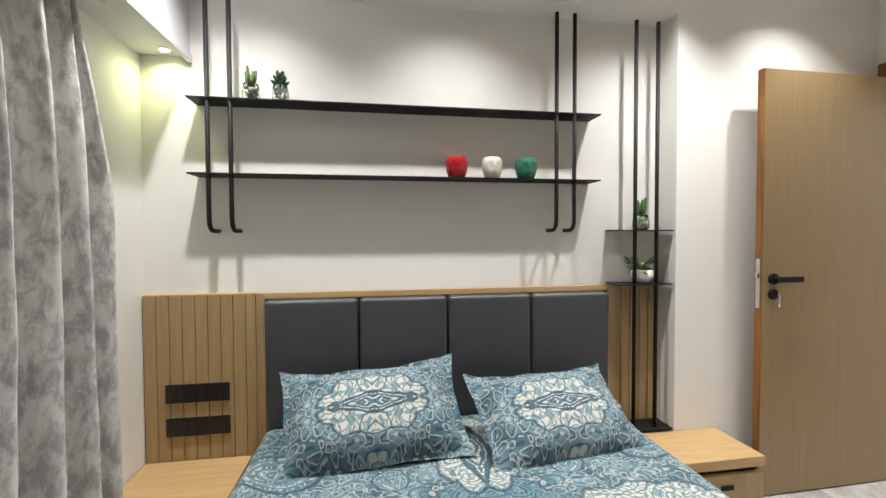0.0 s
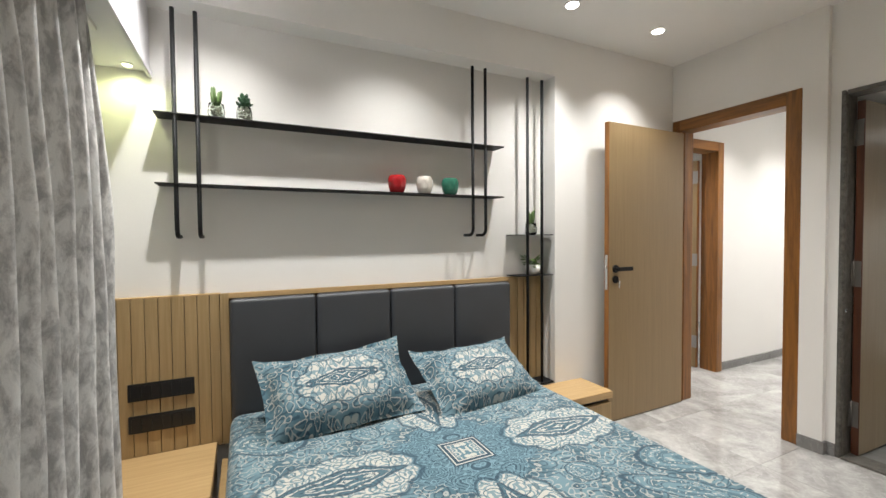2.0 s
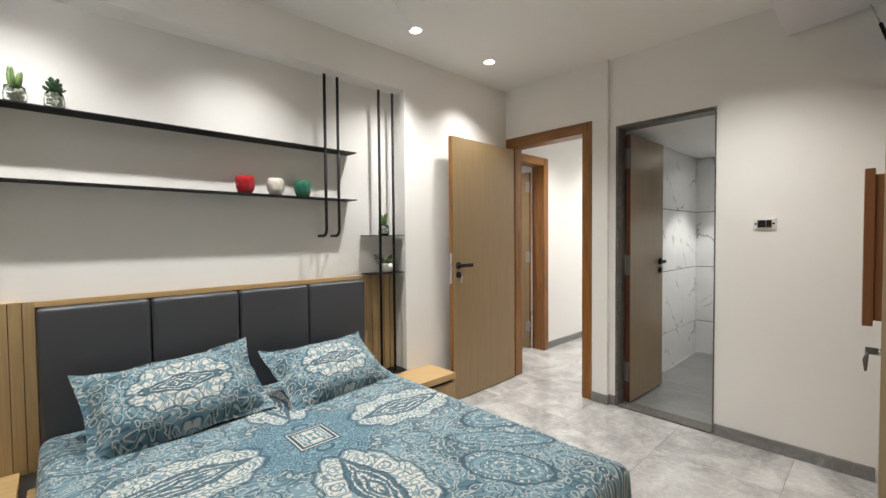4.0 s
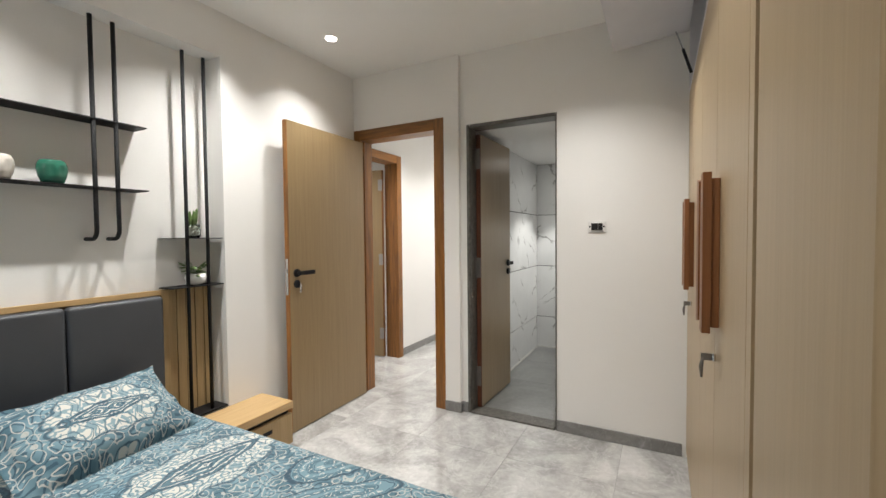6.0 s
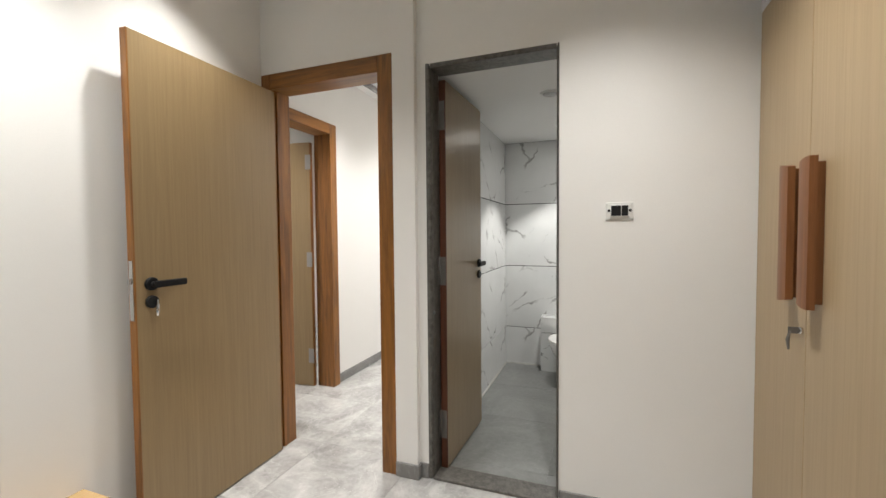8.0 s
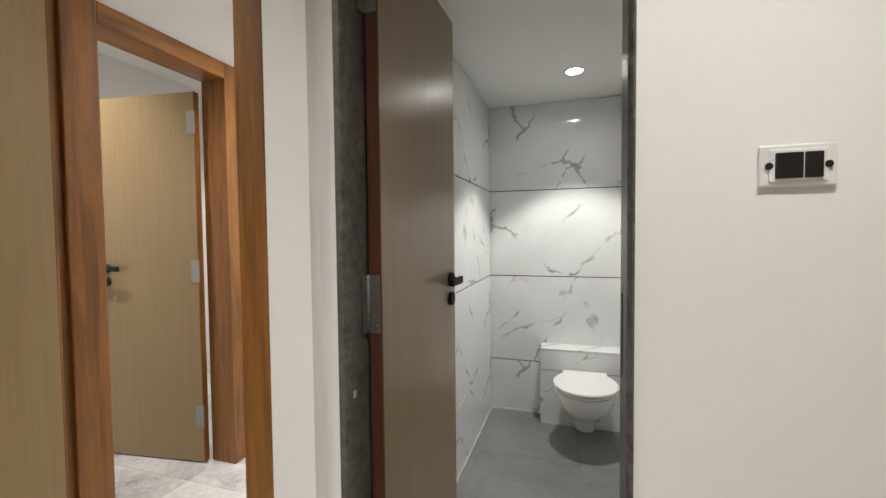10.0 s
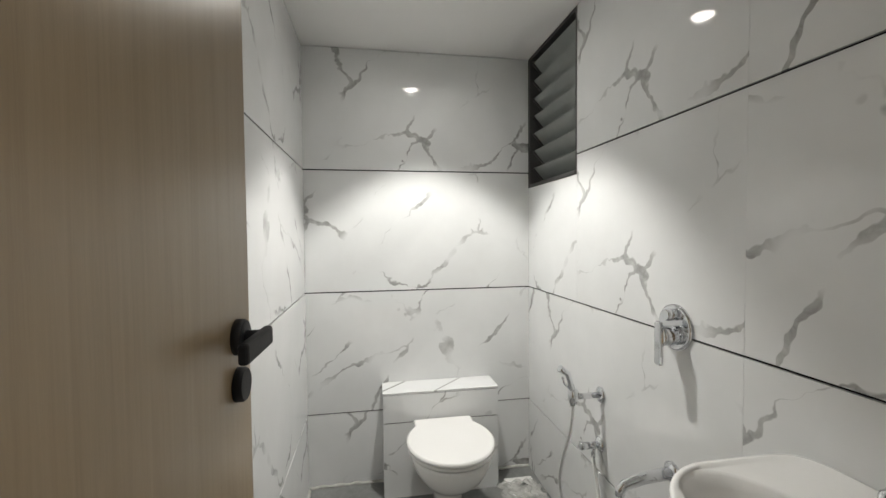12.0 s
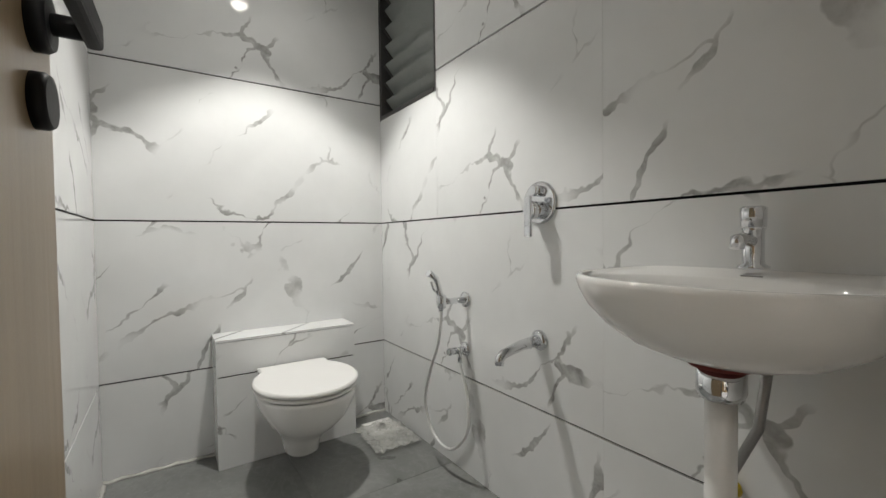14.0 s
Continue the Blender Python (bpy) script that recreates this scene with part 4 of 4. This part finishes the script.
            row.append(bm.verts.new((x, y, z)))
        rows.append(row)
    for a, b in zip(rows, rows[1:]):
        for i in range(ny):
            bm.faces.new((a[i], a[i + 1], b[i + 1], b[i])).smooth = True
    return bm


cur = thing("curtain", "long pleated crushed grey curtain hanging under beam", "curtain", (0, 0, 0))
cloth = part("cloth", curtain(), M_CURTAIN, cur)
cloth.modifiers.new("thick", "SOLIDIFY").thickness = 0.003
part("track", boxed((-0.915, -0.9, 2.052), (-0.885, 1.56, 2.068), 0.002), M_WHITEP, cur, "white curtain track")

# ---- wardrobe ----
FR = -0.57
ward = thing("wardrobe", "tall pale oak laminate wardrobe with keys in doors", "wardrobe", (0, 0, 0))
part("body", boxed((0.30, BACK_Y + 0.002, 0), (WALL_X - 0.003, FR - 0.022, 2.10)), M_WARD, ward)
part("plinth", boxed((0.30, FR - 0.022, 0), (WALL_X - 0.003, FR - 0.006, 0.055)), M_WARD, ward)
part("filler", boxed((2.64, FR - 0.022, 0.055), (WALL_X - 0.003, FR - 0.002, 2.10)), M_WARD, ward)
part("filler", boxed((0.757, FR - 0.022, 0.055), (0.803, FR, 2.10)), M_WARD, ward)
# dark strip painted where the gap between the doors lies in shade
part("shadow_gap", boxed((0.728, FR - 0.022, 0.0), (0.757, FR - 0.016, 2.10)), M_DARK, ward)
doors = [(0.30, 0.728), (0.805, 1.285), (1.285, 1.765), (1.765, 2.245), (2.245, 2.64)]
for a, b in doors:
    part("door", boxed((a + 0.0015, FR - 0.021, 0.057), (b - 0.0015, FR, 2.10), 0.0015), M_WARD, ward)
def bar_handle(x, way):
    """A flat base with a longer, wider grip whose front is gently arched."""
    n0, n1 = x + way * 0.048, x + way * 0.094
    h = part("handle", boxed((min(n0, n1), FR, 1.062), (max(n0, n1), FR + 0.020, 1.458), 0.002), M_HANDLE, ward, "long reddish hardwood bar handle")
    bm = bmesh.new()
    rings = []
    g0, g1 = x + way * 0.038, x + way * 0.100
    for k in range(13):
        f = k / 12
        xx = g0 + (g1 - g0) * f
        out = FR + 0.034 + 0.008 * math.sin(math.pi * (0.25 + 0.5 * f))
        sag = 0.010 * (1 - f) ** 2
        rings.append([(xx, FR + 0.020, 1.047 + sag), (xx, out, 1.047 + sag), (xx, out, 1.474 - sag), (xx, FR + 0.020, 1.474 - sag)])
    loft(bm, rings)
    for f in bm.faces:
        f.smooth = False
    part("grip", bm, M_HANDLE, h)


for x, way in ((1.285, -1), (1.285, 1), (2.245, -1), (2.245, 1)):
    bar_handle(x, way)
for x in (1.262, 2.27):
    lock = part("lock", lathe([(0.011, 0), (0.011, 0.006), (0.008, 0.009)], (x, FR, 0.965), 16, "y"), M_CHROME, ward, "small chrome cam lock")
    bm = boxed((x - 0.0015, FR + 0.009, 0.955), (x + 0.0015, FR + 0.035, 0.975), 0.0005)
    sweep(bm, [(x, FR + 0.03, 0.962), (x + 0.004, FR + 0.034, 0.935), (x, FR + 0.033, 0.905)], [0.003, 0.006, 0.003], 8)
    part("key", bm, M_DULL, lock, "hanging steel key")
loft_ = thing("loft_cabinet", "open pale loft cabinet above the wardrobe", "cabinet", (0, 0, 0))
part("side", boxed((2.63, BACK_Y + 0.002, 2.102), (WALL_X - 0.003, FR, CEIL - 0.004)), M_BEAM, loft_)
part("side", boxed((0.30, BACK_Y + 0.002, 2.102), (0.32, FR, CEIL - 0.004)), M_BEAM, loft_)
part("divider", boxed((1.64, BACK_Y + 0.002, 2.102), (1.66, FR, CEIL - 0.004)), M_BEAM, loft_)
part("floor_board", boxed((0.32, BACK_Y + 0.002, 2.102), (2.63, FR, 2.120)), M_BEAM, loft_)
part("flap", boxed((0.32, FR - 0.02, 2.125), (1.64, FR, CEIL - 0.01), 0.002), M_WARD, loft_)
bm = box(bmesh.new(), (1.665, 0, -0.018), (2.655, 0.40, 0), 0.002, m=Matrix.Translation((0, FR + 0.004, 2.475)) @ Matrix.Rotation(radians(-5), 4, "X"))
part("flap", bm, M_BEAM, loft_, "raised pale flap door")
st = part("gas_strut", swept([(2.615, -0.50, 2.45), (2.60, -0.535, 2.34)], 0.004), M_CHROME, loft_, "gas strut holding the flap")
part("cylinder", swept([(2.60, -0.535, 2.34), (2.585, -0.575, 2.20)], 0.008), M_BLACK, st)

# bedroom switch plate without its cover
sw = thing("switch_plate", "white switch mounting frame with black modules", "switch", (WALL_X, -0.075, 1.36))
part("frame", boxed((-0.008, -0.056, -0.036), (0, 0.056, 0.036), 0.003), M_WHITEP, sw)
part("inner_rim", boxed((-0.011, -0.042, -0.028), (-0.007, 0.042, 0.028), 0.002), M_WHITEP, sw)
for y, w in ((-0.034, 0.026), (-0.006, 0.040)):
    part("module", boxed((-0.015, y, -0.022), (-0.010, y + w, 0.022), 0.002), M_PLASTIC, sw)
for y in (-0.042, 0.042):
    part("screw", lathe([(0.006, 0), (0.006, 0.004), (0.001, 0.006)], (-0.012, y, 0), 10, "x"), M_BLACK, sw)


# ---- bathroom things ----
def oval(cx, cy, z, rx, ry, n=40, back=None):
    """An oval ring whose +x side is cut off flat at back."""
    ring = []
    for k in range(n):
        a = 2 * math.pi * k / n
        x, y = math.cos(a), math.sin(a)
        x = math.copysign(abs(x) ** 0.9, x)
        y = math.copysign(abs(y) ** 0.9, y)
        px = cx + rx * x
        if back is not None:
            px = min(px, back)
        ring.append((px, cy + ry * y, z))
    return ring


CX = 4.55
cis = thing("cistern_box", "low tiled cistern box behind the toilet", "cistern box", (0, 0, 0))
part("core", boxed((CX + 0.008, -0.045, 0), (BX1 - 0.001, 0.487, 0.486)), M_GROUT, cis)
part("tile", boxed((CX, -0.053, 0.002), (CX + 0.008, 0.495, 0.352), 0.001), M_TILE, cis)
part("tile", boxed((CX, -0.053, 0.357), (CX + 0.008, 0.495, 0.486), 0.001), M_TILE, cis)
part("tile", boxed((CX - 0.001, -0.054, 0.488), (BX1 - 0.001, 0.496, 0.497), 0.001), M_TILE, cis)
for y in (-0.053, 0.487):
    part("tile", boxed((CX + 0.009, y, 0.002), (BX1 - 0.001, y + 0.008, 0.486), 0.001), M_TILE, cis)

TY = 0.222
wc = thing("toilet", "white wall-hung ceramic toilet with closed lid", "toilet", (0, 0, 0))
bm = bmesh.new()
rings = []
for z, cx, rx, ry in ((0.055, 4.42, 0.05, 0.045), (0.075, 4.415, 0.075, 0.062), (0.11, 4.42, 0.085, 0.068), (0.15, 4.41, 0.115, 0.082), (0.19, 4.39, 0.16, 0.110), (0.24, 4.365, 0.195, 0.140), (0.29, 4.355, 0.215, 0.163), (0.325, 4.35, 0.222, 0.172), (0.338, 4.35, 0.22, 0.170)):
    rings.append(oval(cx, TY, z, rx, ry, 48, CX - 0.001))
loft(bm, rings)
part("bowl", bm, M_CERAMIC, wc)
part("hip", boxed((4.45, TY - 0.10, 0.14), (CX - 0.001, TY + 0.10, 0.325), 0.02, 3), M_CERAMIC, wc)


def lid_ring(z, inset, back):
    """A round front that narrows to a straight tab at the hinges."""
    rx, ry, cx, half = 0.205 - inset, 0.183 - inset, 4.33, 0.135 - inset
    a0 = math.asin(half / ry)
    ring = [(back - inset, TY + half, z), (0.5 * (back + cx + rx * math.cos(a0)), TY + half, z)]
    for k in range(45):
        a = a0 + (2 * math.pi - 2 * a0) * k / 44
        ring.append((cx + rx * math.cos(a), TY + ry * math.sin(a), z))
    return ring + [(0.5 * (back + cx + rx * math.cos(a0)), TY - half, z), (back - inset, TY - half, z)]


def slab(z0, z1, inset, back=4.532):
    return loft(bmesh.new(), [lid_ring(z0, inset + 0.006, back), lid_ring(z0 + 0.004, inset, back), lid_ring(z1 - 0.005, inset, back), lid_ring(z1, inset + 0.008, back)])


part("seat", slab(0.341, 0.354, 0.003), M_CERAMIC, wc)
part("lid", slab(0.357, 0.375, 0.0), M_CERAMIC, wc)
part("hinge_block", boxed((4.505, TY - 0.13, 0.338), (4.542, TY + 0.13, 0.356), 0.006), M_CERAMIC, wc)

# basin on the side wall
BCX, BW, RIM = 3.08, 0.226, 0.808
BMID, BFRONT, BBACK = -0.060, 0.165, 0.206
def rim_ring(k, drop):
    """The outer outline: square against the wall, rounded to the front; k draws it in towards the waste."""
    ring = []
    for i in range(64):
        a = 2 * math.pi * i / 64
        c, d = math.cos(a), math.sin(a)
        if d >= 0:
            x, y = BW * math.copysign(abs(c) ** 0.9, c), BFRONT * d ** 0.95
        else:
            x, y = BW * math.copysign(abs(c) ** 0.22, c), -BBACK * abs(d) ** 0.30
        ring.append((BCX + k * x, max(BMID - 0.01 * (1 - k) + k * y, BY0 + 0.002), RIM - drop))
    return ring


def bowl_ring(k, drop):
    """The oval opening in front of the tap deck."""
    ring = []
    for i in range(64):
        a = 2 * math.pi * i / 64
        c, d = math.cos(a), math.sin(a)
        ring.append((BCX + 0.198 * k * math.copysign(abs(c) ** 0.85, c), -0.030 + k * (0.096 if d > 0 else 0.100) * math.copysign(abs(d) ** 0.85, d), RIM - drop))
    return ring


basin = thing("wash_basin", "oval white ceramic basin mounted on the tiles", "wash basin", (0, 0, 0))
rings = [rim_ring(k, d) for k, d in ((0.22, 0.128), (0.40, 0.124), (0.60, 0.108), (0.78, 0.082), (0.91, 0.052), (0.975, 0.026), (1.0, 0.010), (0.998, 0.004), (0.985, 0.0), (0.955, 0.0), (0.935, 0.004))]
rings += [bowl_ring(k, d) for k, d in ((1.05, 0.005), (1.0, 0.010), (0.95, 0.026), (0.84, 0.060), (0.66, 0.088), (0.40, 0.102), (0.12, 0.106))]
part("bowl", loft(bmesh.new(), rings), M_CERAMIC, basin)
part("waste_grate", lathe([(0.024, 0), (0.024, 0.003), (0.018, 0.004)], (BCX, -0.03, RIM - 0.106), 20), M_CHROME, basin, "chrome waste grate")
part("mark", boxed((BCX - 0.022, -0.162, RIM - 0.006), (BCX + 0.008, -0.157, RIM - 0.003)), M_SKIRT, basin, "small printed grey mark")
part("waste_gasket", lathe([(0.045, 0), (0.045, 0.008)], (BCX, BY0 + 0.20, RIM - 0.137), 24), plain("red_rubber", (0.16, 0.02, 0.015), 0.6), basin, "dark red rubber gasket")
part("waste_coupling", lathe([(0.030, 0), (0.034, 0.012), (0.034, 0.05)], (BCX, BY0 + 0.20, RIM - 0.187), 24), M_CHROME, basin, "chrome waste coupling")
pipe = [(BCX, BY0 + 0.20, RIM - 0.185), (BCX, BY0 + 0.20, 0.42), (BCX - 0.01, BY0 + 0.19, 0.30), (BCX - 0.02, BY0 + 0.14, 0.16), (BCX - 0.02, BY0 + 0.10, 0.02)]
part("waste_hose", swept(pipe, 0.022, 14), M_WHITEP, basin, "white plastic waste hose")
part("supply_hose", swept([(BCX - 0.03, BY0 + 0.07, RIM - 0.06), (BCX - 0.015, BY0 + 0.10, 0.55), (BCX + 0.03, BY0 + 0.08, 0.45), (BCX + 0.055, BY0 + 0.03, 0.395), (BCX + 0.055, BY0 + 0.001, 0.385)], 0.008), M_STEEL, basin, "braided supply hose")
part("valve_cap", lathe([(0.012, 0), (0.017, 0.01), (0.012, 0.028)], (BCX + 0.055, BY0 + 0.004, 0.385), 12, "y"), plain("yellow_plastic", (0.55, 0.40, 0.02), 0.5), basin, "yellow plastic valve cap")
FX, FYY = 3.09, BY0 + 0.055
tap = thing("basin_tap", "chrome pillar tap on the basin", "tap", (FX, FYY, RIM + 0.004))
tap.scale = (0.92, 0.92, 0.90)
part("body", lathe([(0.026, 0), (0.026, 0.006), (0.018, 0.012), (0.018, 0.075), (0.021, 0.08)], sides=24), M_CHROME, tap)
part("knob", lathe([(0.021, 0.082), (0.022, 0.118), (0.018, 0.122)], sides=24), M_CHROME, tap)
part("spout", swept([(0, 0.012, 0.055), (0.0, 0.05, 0.060), (0.0, 0.066, 0.058), (0, 0.070, 0.042)], [0.012, 0.012, 0.013, 0.012], 14), M_CHROME, tap)

# shower mixer, jet spray, angle valve, bath spout
mix_ = thing("shower_mixer", "round chrome concealed shower mixer with lever", "shower mixer", (3.635, BY0, 0.972))
part("plate", lathe([(0.062, 0), (0.062, 0.005), (0.055, 0.009)], sides=36, axis="y"), M_CHROME, mix_)
part("diverter", lathe([(0.016, 0.008), (0.016, 0.03), (0.013, 0.034)], (0, 0, 0.034), 18, "y"), M_CHROME, mix_)
hub = part("hub", lathe([(0.026, 0.008), (0.026, 0.045), (0.022, 0.05)], (0, 0, -0.022), 24, "y"), M_CHROME, mix_)
bm = box(bmesh.new(), (-0.013, 0.045, -0.10), (0.013, 0.057, 0.018), 0.005)
part("lever", bm, M_CHROME, hub)

sp = thing("jet_spray", "chrome hand spray with curled metal hose", "hand spray", (4, BY0, 0.648))
part("flange", lathe([(0.028, 0), (0.028, 0.006), (0.016, 0.012)], sides=24, axis="y"), M_CHROME, sp)
part("bracket", swept([(0, 0.01, 0), (0, 0.07, 0), (0.0, 0.10, 0.002)], 0.011), M_CHROME, sp)
part("holder", lathe([(0.015, -0.02), (0.018, 0.0), (0.018, 0.022), (0.014, 0.026)], (0, 0.108, 0), 18), M_CHROME, sp)
head_ = part("spray_head", swept([(0, 0.11, -0.03), (0, 0.113, 0.03), (0, 0.130, 0.085), (0, 0.160, 0.105)], [0.009, 0.010, 0.011, 0.013], 14), M_CHROME, sp)
part("trigger", swept([(0, 0.122, 0.03), (0, 0.142, 0.05), (0, 0.150, 0.075)], 0.004, 8), M_CHROME, head_)
knots = [Vector(p) for p in ((0, 0.11, -0.03), (0.02, 0.11, -0.14), (0.10, 0.10, -0.28), (0.165, 0.08, -0.42), (0.11, 0.075, -0.525), (0.01, 0.07, -0.54), (-0.075, 0.06, -0.45), (-0.06, 0.045, -0.33), (0.005, 0.03, -0.228))]
hose = []
for k in range(len(knots) - 1):
    p0, p1, p2, p3 = knots[max(k - 1, 0)], knots[k], knots[k + 1], knots[min(k + 2, len(knots) - 1)]
    for s in (0, 0.25, 0.5, 0.75):
        hose.append(0.5 * (2 * p1 + (p2 - p0) * s + (2 * p0 - 5 * p1 + 4 * p2 - p3) * s ** 2 + (3 * p1 - p0 - 3 * p2 + p3) * s ** 3))
hose.append(knots[-1])
part("hose", swept(hose, 0.0062, 10), M_HOSE, sp, "flexible chrome hose")

av = thing("angle_valve", "small chrome angle valve on the tiles", "valve", (4.005, BY0, 0.465))
part("flange", lathe([(0.026, 0), (0.026, 0.006), (0.014, 0.012)], sides=24, axis="y"), M_CHROME, av)
part("body", swept([(0, 0.008, 0), (0, 0.045, 0)], 0.011), M_CHROME, av)
part("knob", lathe([(0.013, 0), (0.014, 0.03), (0.011, 0.034)], (0, 0.045, 0), 14, "y"), M_CHROME, av)
part("outlet", swept([(0, 0.028, 0), (0, 0.028, -0.045)], 0.008), M_CHROME, av)

bs = thing("bath_spout", "chrome wall spout below the mixer", "spout", (3.64, BY0, 0.570))
part("flange", lathe([(0.030, 0), (0.030, 0.006), (0.018, 0.014)], sides=24, axis="y"), M_CHROME, bs)
part("spout", swept([(0, 0.01, 0), (0.0, 0.08, -0.004), (0.0, 0.145, -0.018), (0.0, 0.158, -0.030), (0, 0.160, -0.046)], [0.017, 0.015, 0.013, 0.013, 0.012], 16), M_CHROME, bs)

sh = thing("overhead_shower", "round chrome overhead shower on a bent arm", "shower", (3.56, BY0, 1.925))
part("arm", swept([(0, 0.001, 0.03), (0, 0.08, 0.03), (0, 0.13, 0.005), (0, 0.155, -0.05)], 0.009), M_CHROME, sh)
part("rose", lathe([(0.047, -0.095), (0.050, -0.088), (0.044, -0.066), (0.016, -0.045)], (0, 0.158, 0), 28), M_DULL, sh)

# louvre window
win = thing("window_1", "dark louvre window with tilted glass slats", "window", (0, 0, 0))
win["kind"] = "structure"
WT = BATH_CEIL - 0.002
FDEP = BY0 - 0.09
for lo, hi in (((WX0, FDEP, WZ0), (WX0 + 0.014, BY0 - 0.001, WT)), ((WX1 - 0.014, FDEP, WZ0), (WX1, BY0 - 0.001, WT)), ((WX0 + 0.014, FDEP, WZ0), (WX1 - 0.014, BY0 + 0.004, WZ0 + 0.016)), ((WX0 + 0.014, FDEP, WT - 0.016), (WX1 - 0.014, BY0 - 0.001, WT))):
    part("frame", boxed(lo, hi, 0.001), M_WINFRAME, win)
for n in range(7):
    z = WZ0 + 0.06 + n * 0.088
    m = Matrix.Translation((0, BY0 - 0.058, z)) @ Matrix.Rotation(radians(48), 4, "X")
    part("louvre", box(bmesh.new(), (WX0 + 0.02, -0.055, -0.0025), (WX1 - 0.02, 0.055, 0.0025), m=m), M_GLASS, win)
    part("clip", box(bmesh.new(), (WX1 - 0.026, -0.055, -0.010), (WX1 - 0.015, 0.055, 0.006), m=m), M_WINFRAME, win)

# floor drain
dr = thing("floor_drain", "square pale floor drain under clear film", "floor drain", (4.52, -0.165, 0.004))
part("plate", boxed((-0.075, -0.07, 0), (0.075, 0.07, 0.006), 0.002), M_WHITEP, dr)
part("grate", lathe([(0.03, 0.006), (0.03, 0.009), (0.024, 0.010)], sides=20), M_STEEL, dr)

# crumpled packing film left over the drain
bm = bmesh.new()
rows = []
for j in range(25):
    rows.append([bm.verts.new((4.30 + 0.26 * i / 24 + 0.02 * noise.noise(Vector((j * 0.3, 0, 2))), -0.245 + 0.20 * j / 24 + 0.02 * noise.noise(Vector((i * 0.3, 0, 5))), 0.016 + 0.012 * noise.noise(Vector((i * 0.45, j * 0.45, 1.0))))) for i in range(25)])
for j in range(24):
    for i in range(24):
        bm.faces.new((rows[j][i], rows[j][i + 1], rows[j + 1][i + 1], rows[j + 1][i]))
tagged(new("packing_film", mesh_of("packing_film", bm, M_FILM)), "crumpled clear packing film over the floor drain", "plastic film")

# ---- tiles ----
def pieces(parent, name, lo_hi, material):
    """Tiles as objects of their own; alike sizes share a mesh."""
    cache = {}
    for lo, hi in lo_hi:
        size = tuple(round(b - a, 4) for a, b in zip(lo, hi))
        if size not in cache:
            h = [s / 2 for s in size]
            cache[size] = mesh_of(name, boxed([-v for v in h], h, 0.0003, 1), material)
        ob = new(name, cache[size])
        ob.location = [(a + b) / 2 for a, b in zip(lo, hi)]
        ob.parent = parent


def by_name(n):
    return bpy.data.objects[n]


ZS = [0.0, 0.36, 0.952, 1.54, BATH_CEIL]
G = 0.003
rows_ = [(a + (G if n else 0.0), b - G) for n, (a, b) in enumerate(zip(ZS, ZS[1:]))]
out = []
for a, b in rows_:
    for y0, y1 in ((BY0, BY1),):
        out.append(((BX1, y0, a), (BX1 + T, y1, b)))
pieces(by_name("wall_bathroom_back"), "tile", out, M_TILE)
out = []
for a, b in rows_:
    for x0, x1 in ((BX0, 3.428), (3.4283, BX1)):
        if a > 1.5 and x1 > 4:
            x1 = WX0 - 0.001
        out.append(((x0, BY0 - T, a), (x1, BY0, b)))
out.append(((3.4283, BY0 - T, 0.952 + G), (WX0 - 0.001, BY0, 1.54 - G)))
out = [o for o in out if not (abs(o[0][2] - 0.952 - G) < 1e-6 and o[1][0] == BX1)]
out.append(((WX0, BY0 - T, 0.952 + G), (BX1, BY0, WZ0 - 0.001)))
pieces(by_name("wall_bathroom_basin"), "tile", out, M_TILE)
out = []
for a, b in rows_:
    for x0, x1 in ((BX0, 3.51), (3.5103, BX1)):
        out.append(((x0, BY1, a), (x1, BY1 + T, b)))
pieces(by_name("wall_bathroom_left"), "tile", out, M_TILE)

floor = setting("floor", boxed((LEFT_X - 0.12, BACK_Y - 0.12, -0.1), (HALL_END + 0.1, 3.79, -0.0025)), M_FGROUT, "polished grey stone tile floor", "floor")
out = []
S = 0.6
for i in range(13):
    for j in range(9):
        x, y = LEFT_X + 0.19 + (i - 1) * S, BACK_Y + 0.33 + (j - 1) * S
        lo, hi = (x, y, -0.012), (x + S - 0.0015, y + S - 0.0015, 0.0)
        if x > WALL_X + 0.05 and y + S < 1.2:
            continue
        if y > 2.0 and x < 2.1:
            continue
        if x < WALL_X + 0.05 < hi[0] and y + S < 1.3:
            hi = (WALL_X + 0.05, hi[1], 0.0)
        if x > WALL_X + 0.05 and y < 0.94 < hi[1]:
            lo = (x, 0.94, -0.012)
        out.append((lo, hi))
pieces(floor, "tile", out, M_FLOOR)
bfloor = setting("floor_bathroom", boxed((WALL_X + 0.051, BY0 - 0.02, -0.0024), (BX1 + 0.01, BY1 + 0.02, -0.001)), M_FGROUT, "matt grey stone bathroom floor", "floor")
out = []
for i in range(4):
    for j in range(2):
        x, y = BX1 - (i + 1) * 0.6, BY1 - (j + 1) * 0.6
        out.append(((max(x, WALL_X + 0.052), max(y, BY0), -0.001), (x + 0.5985, y + 0.5985, 0.0015)))
pieces(bfloor, "tile", out, M_BFLOOR)
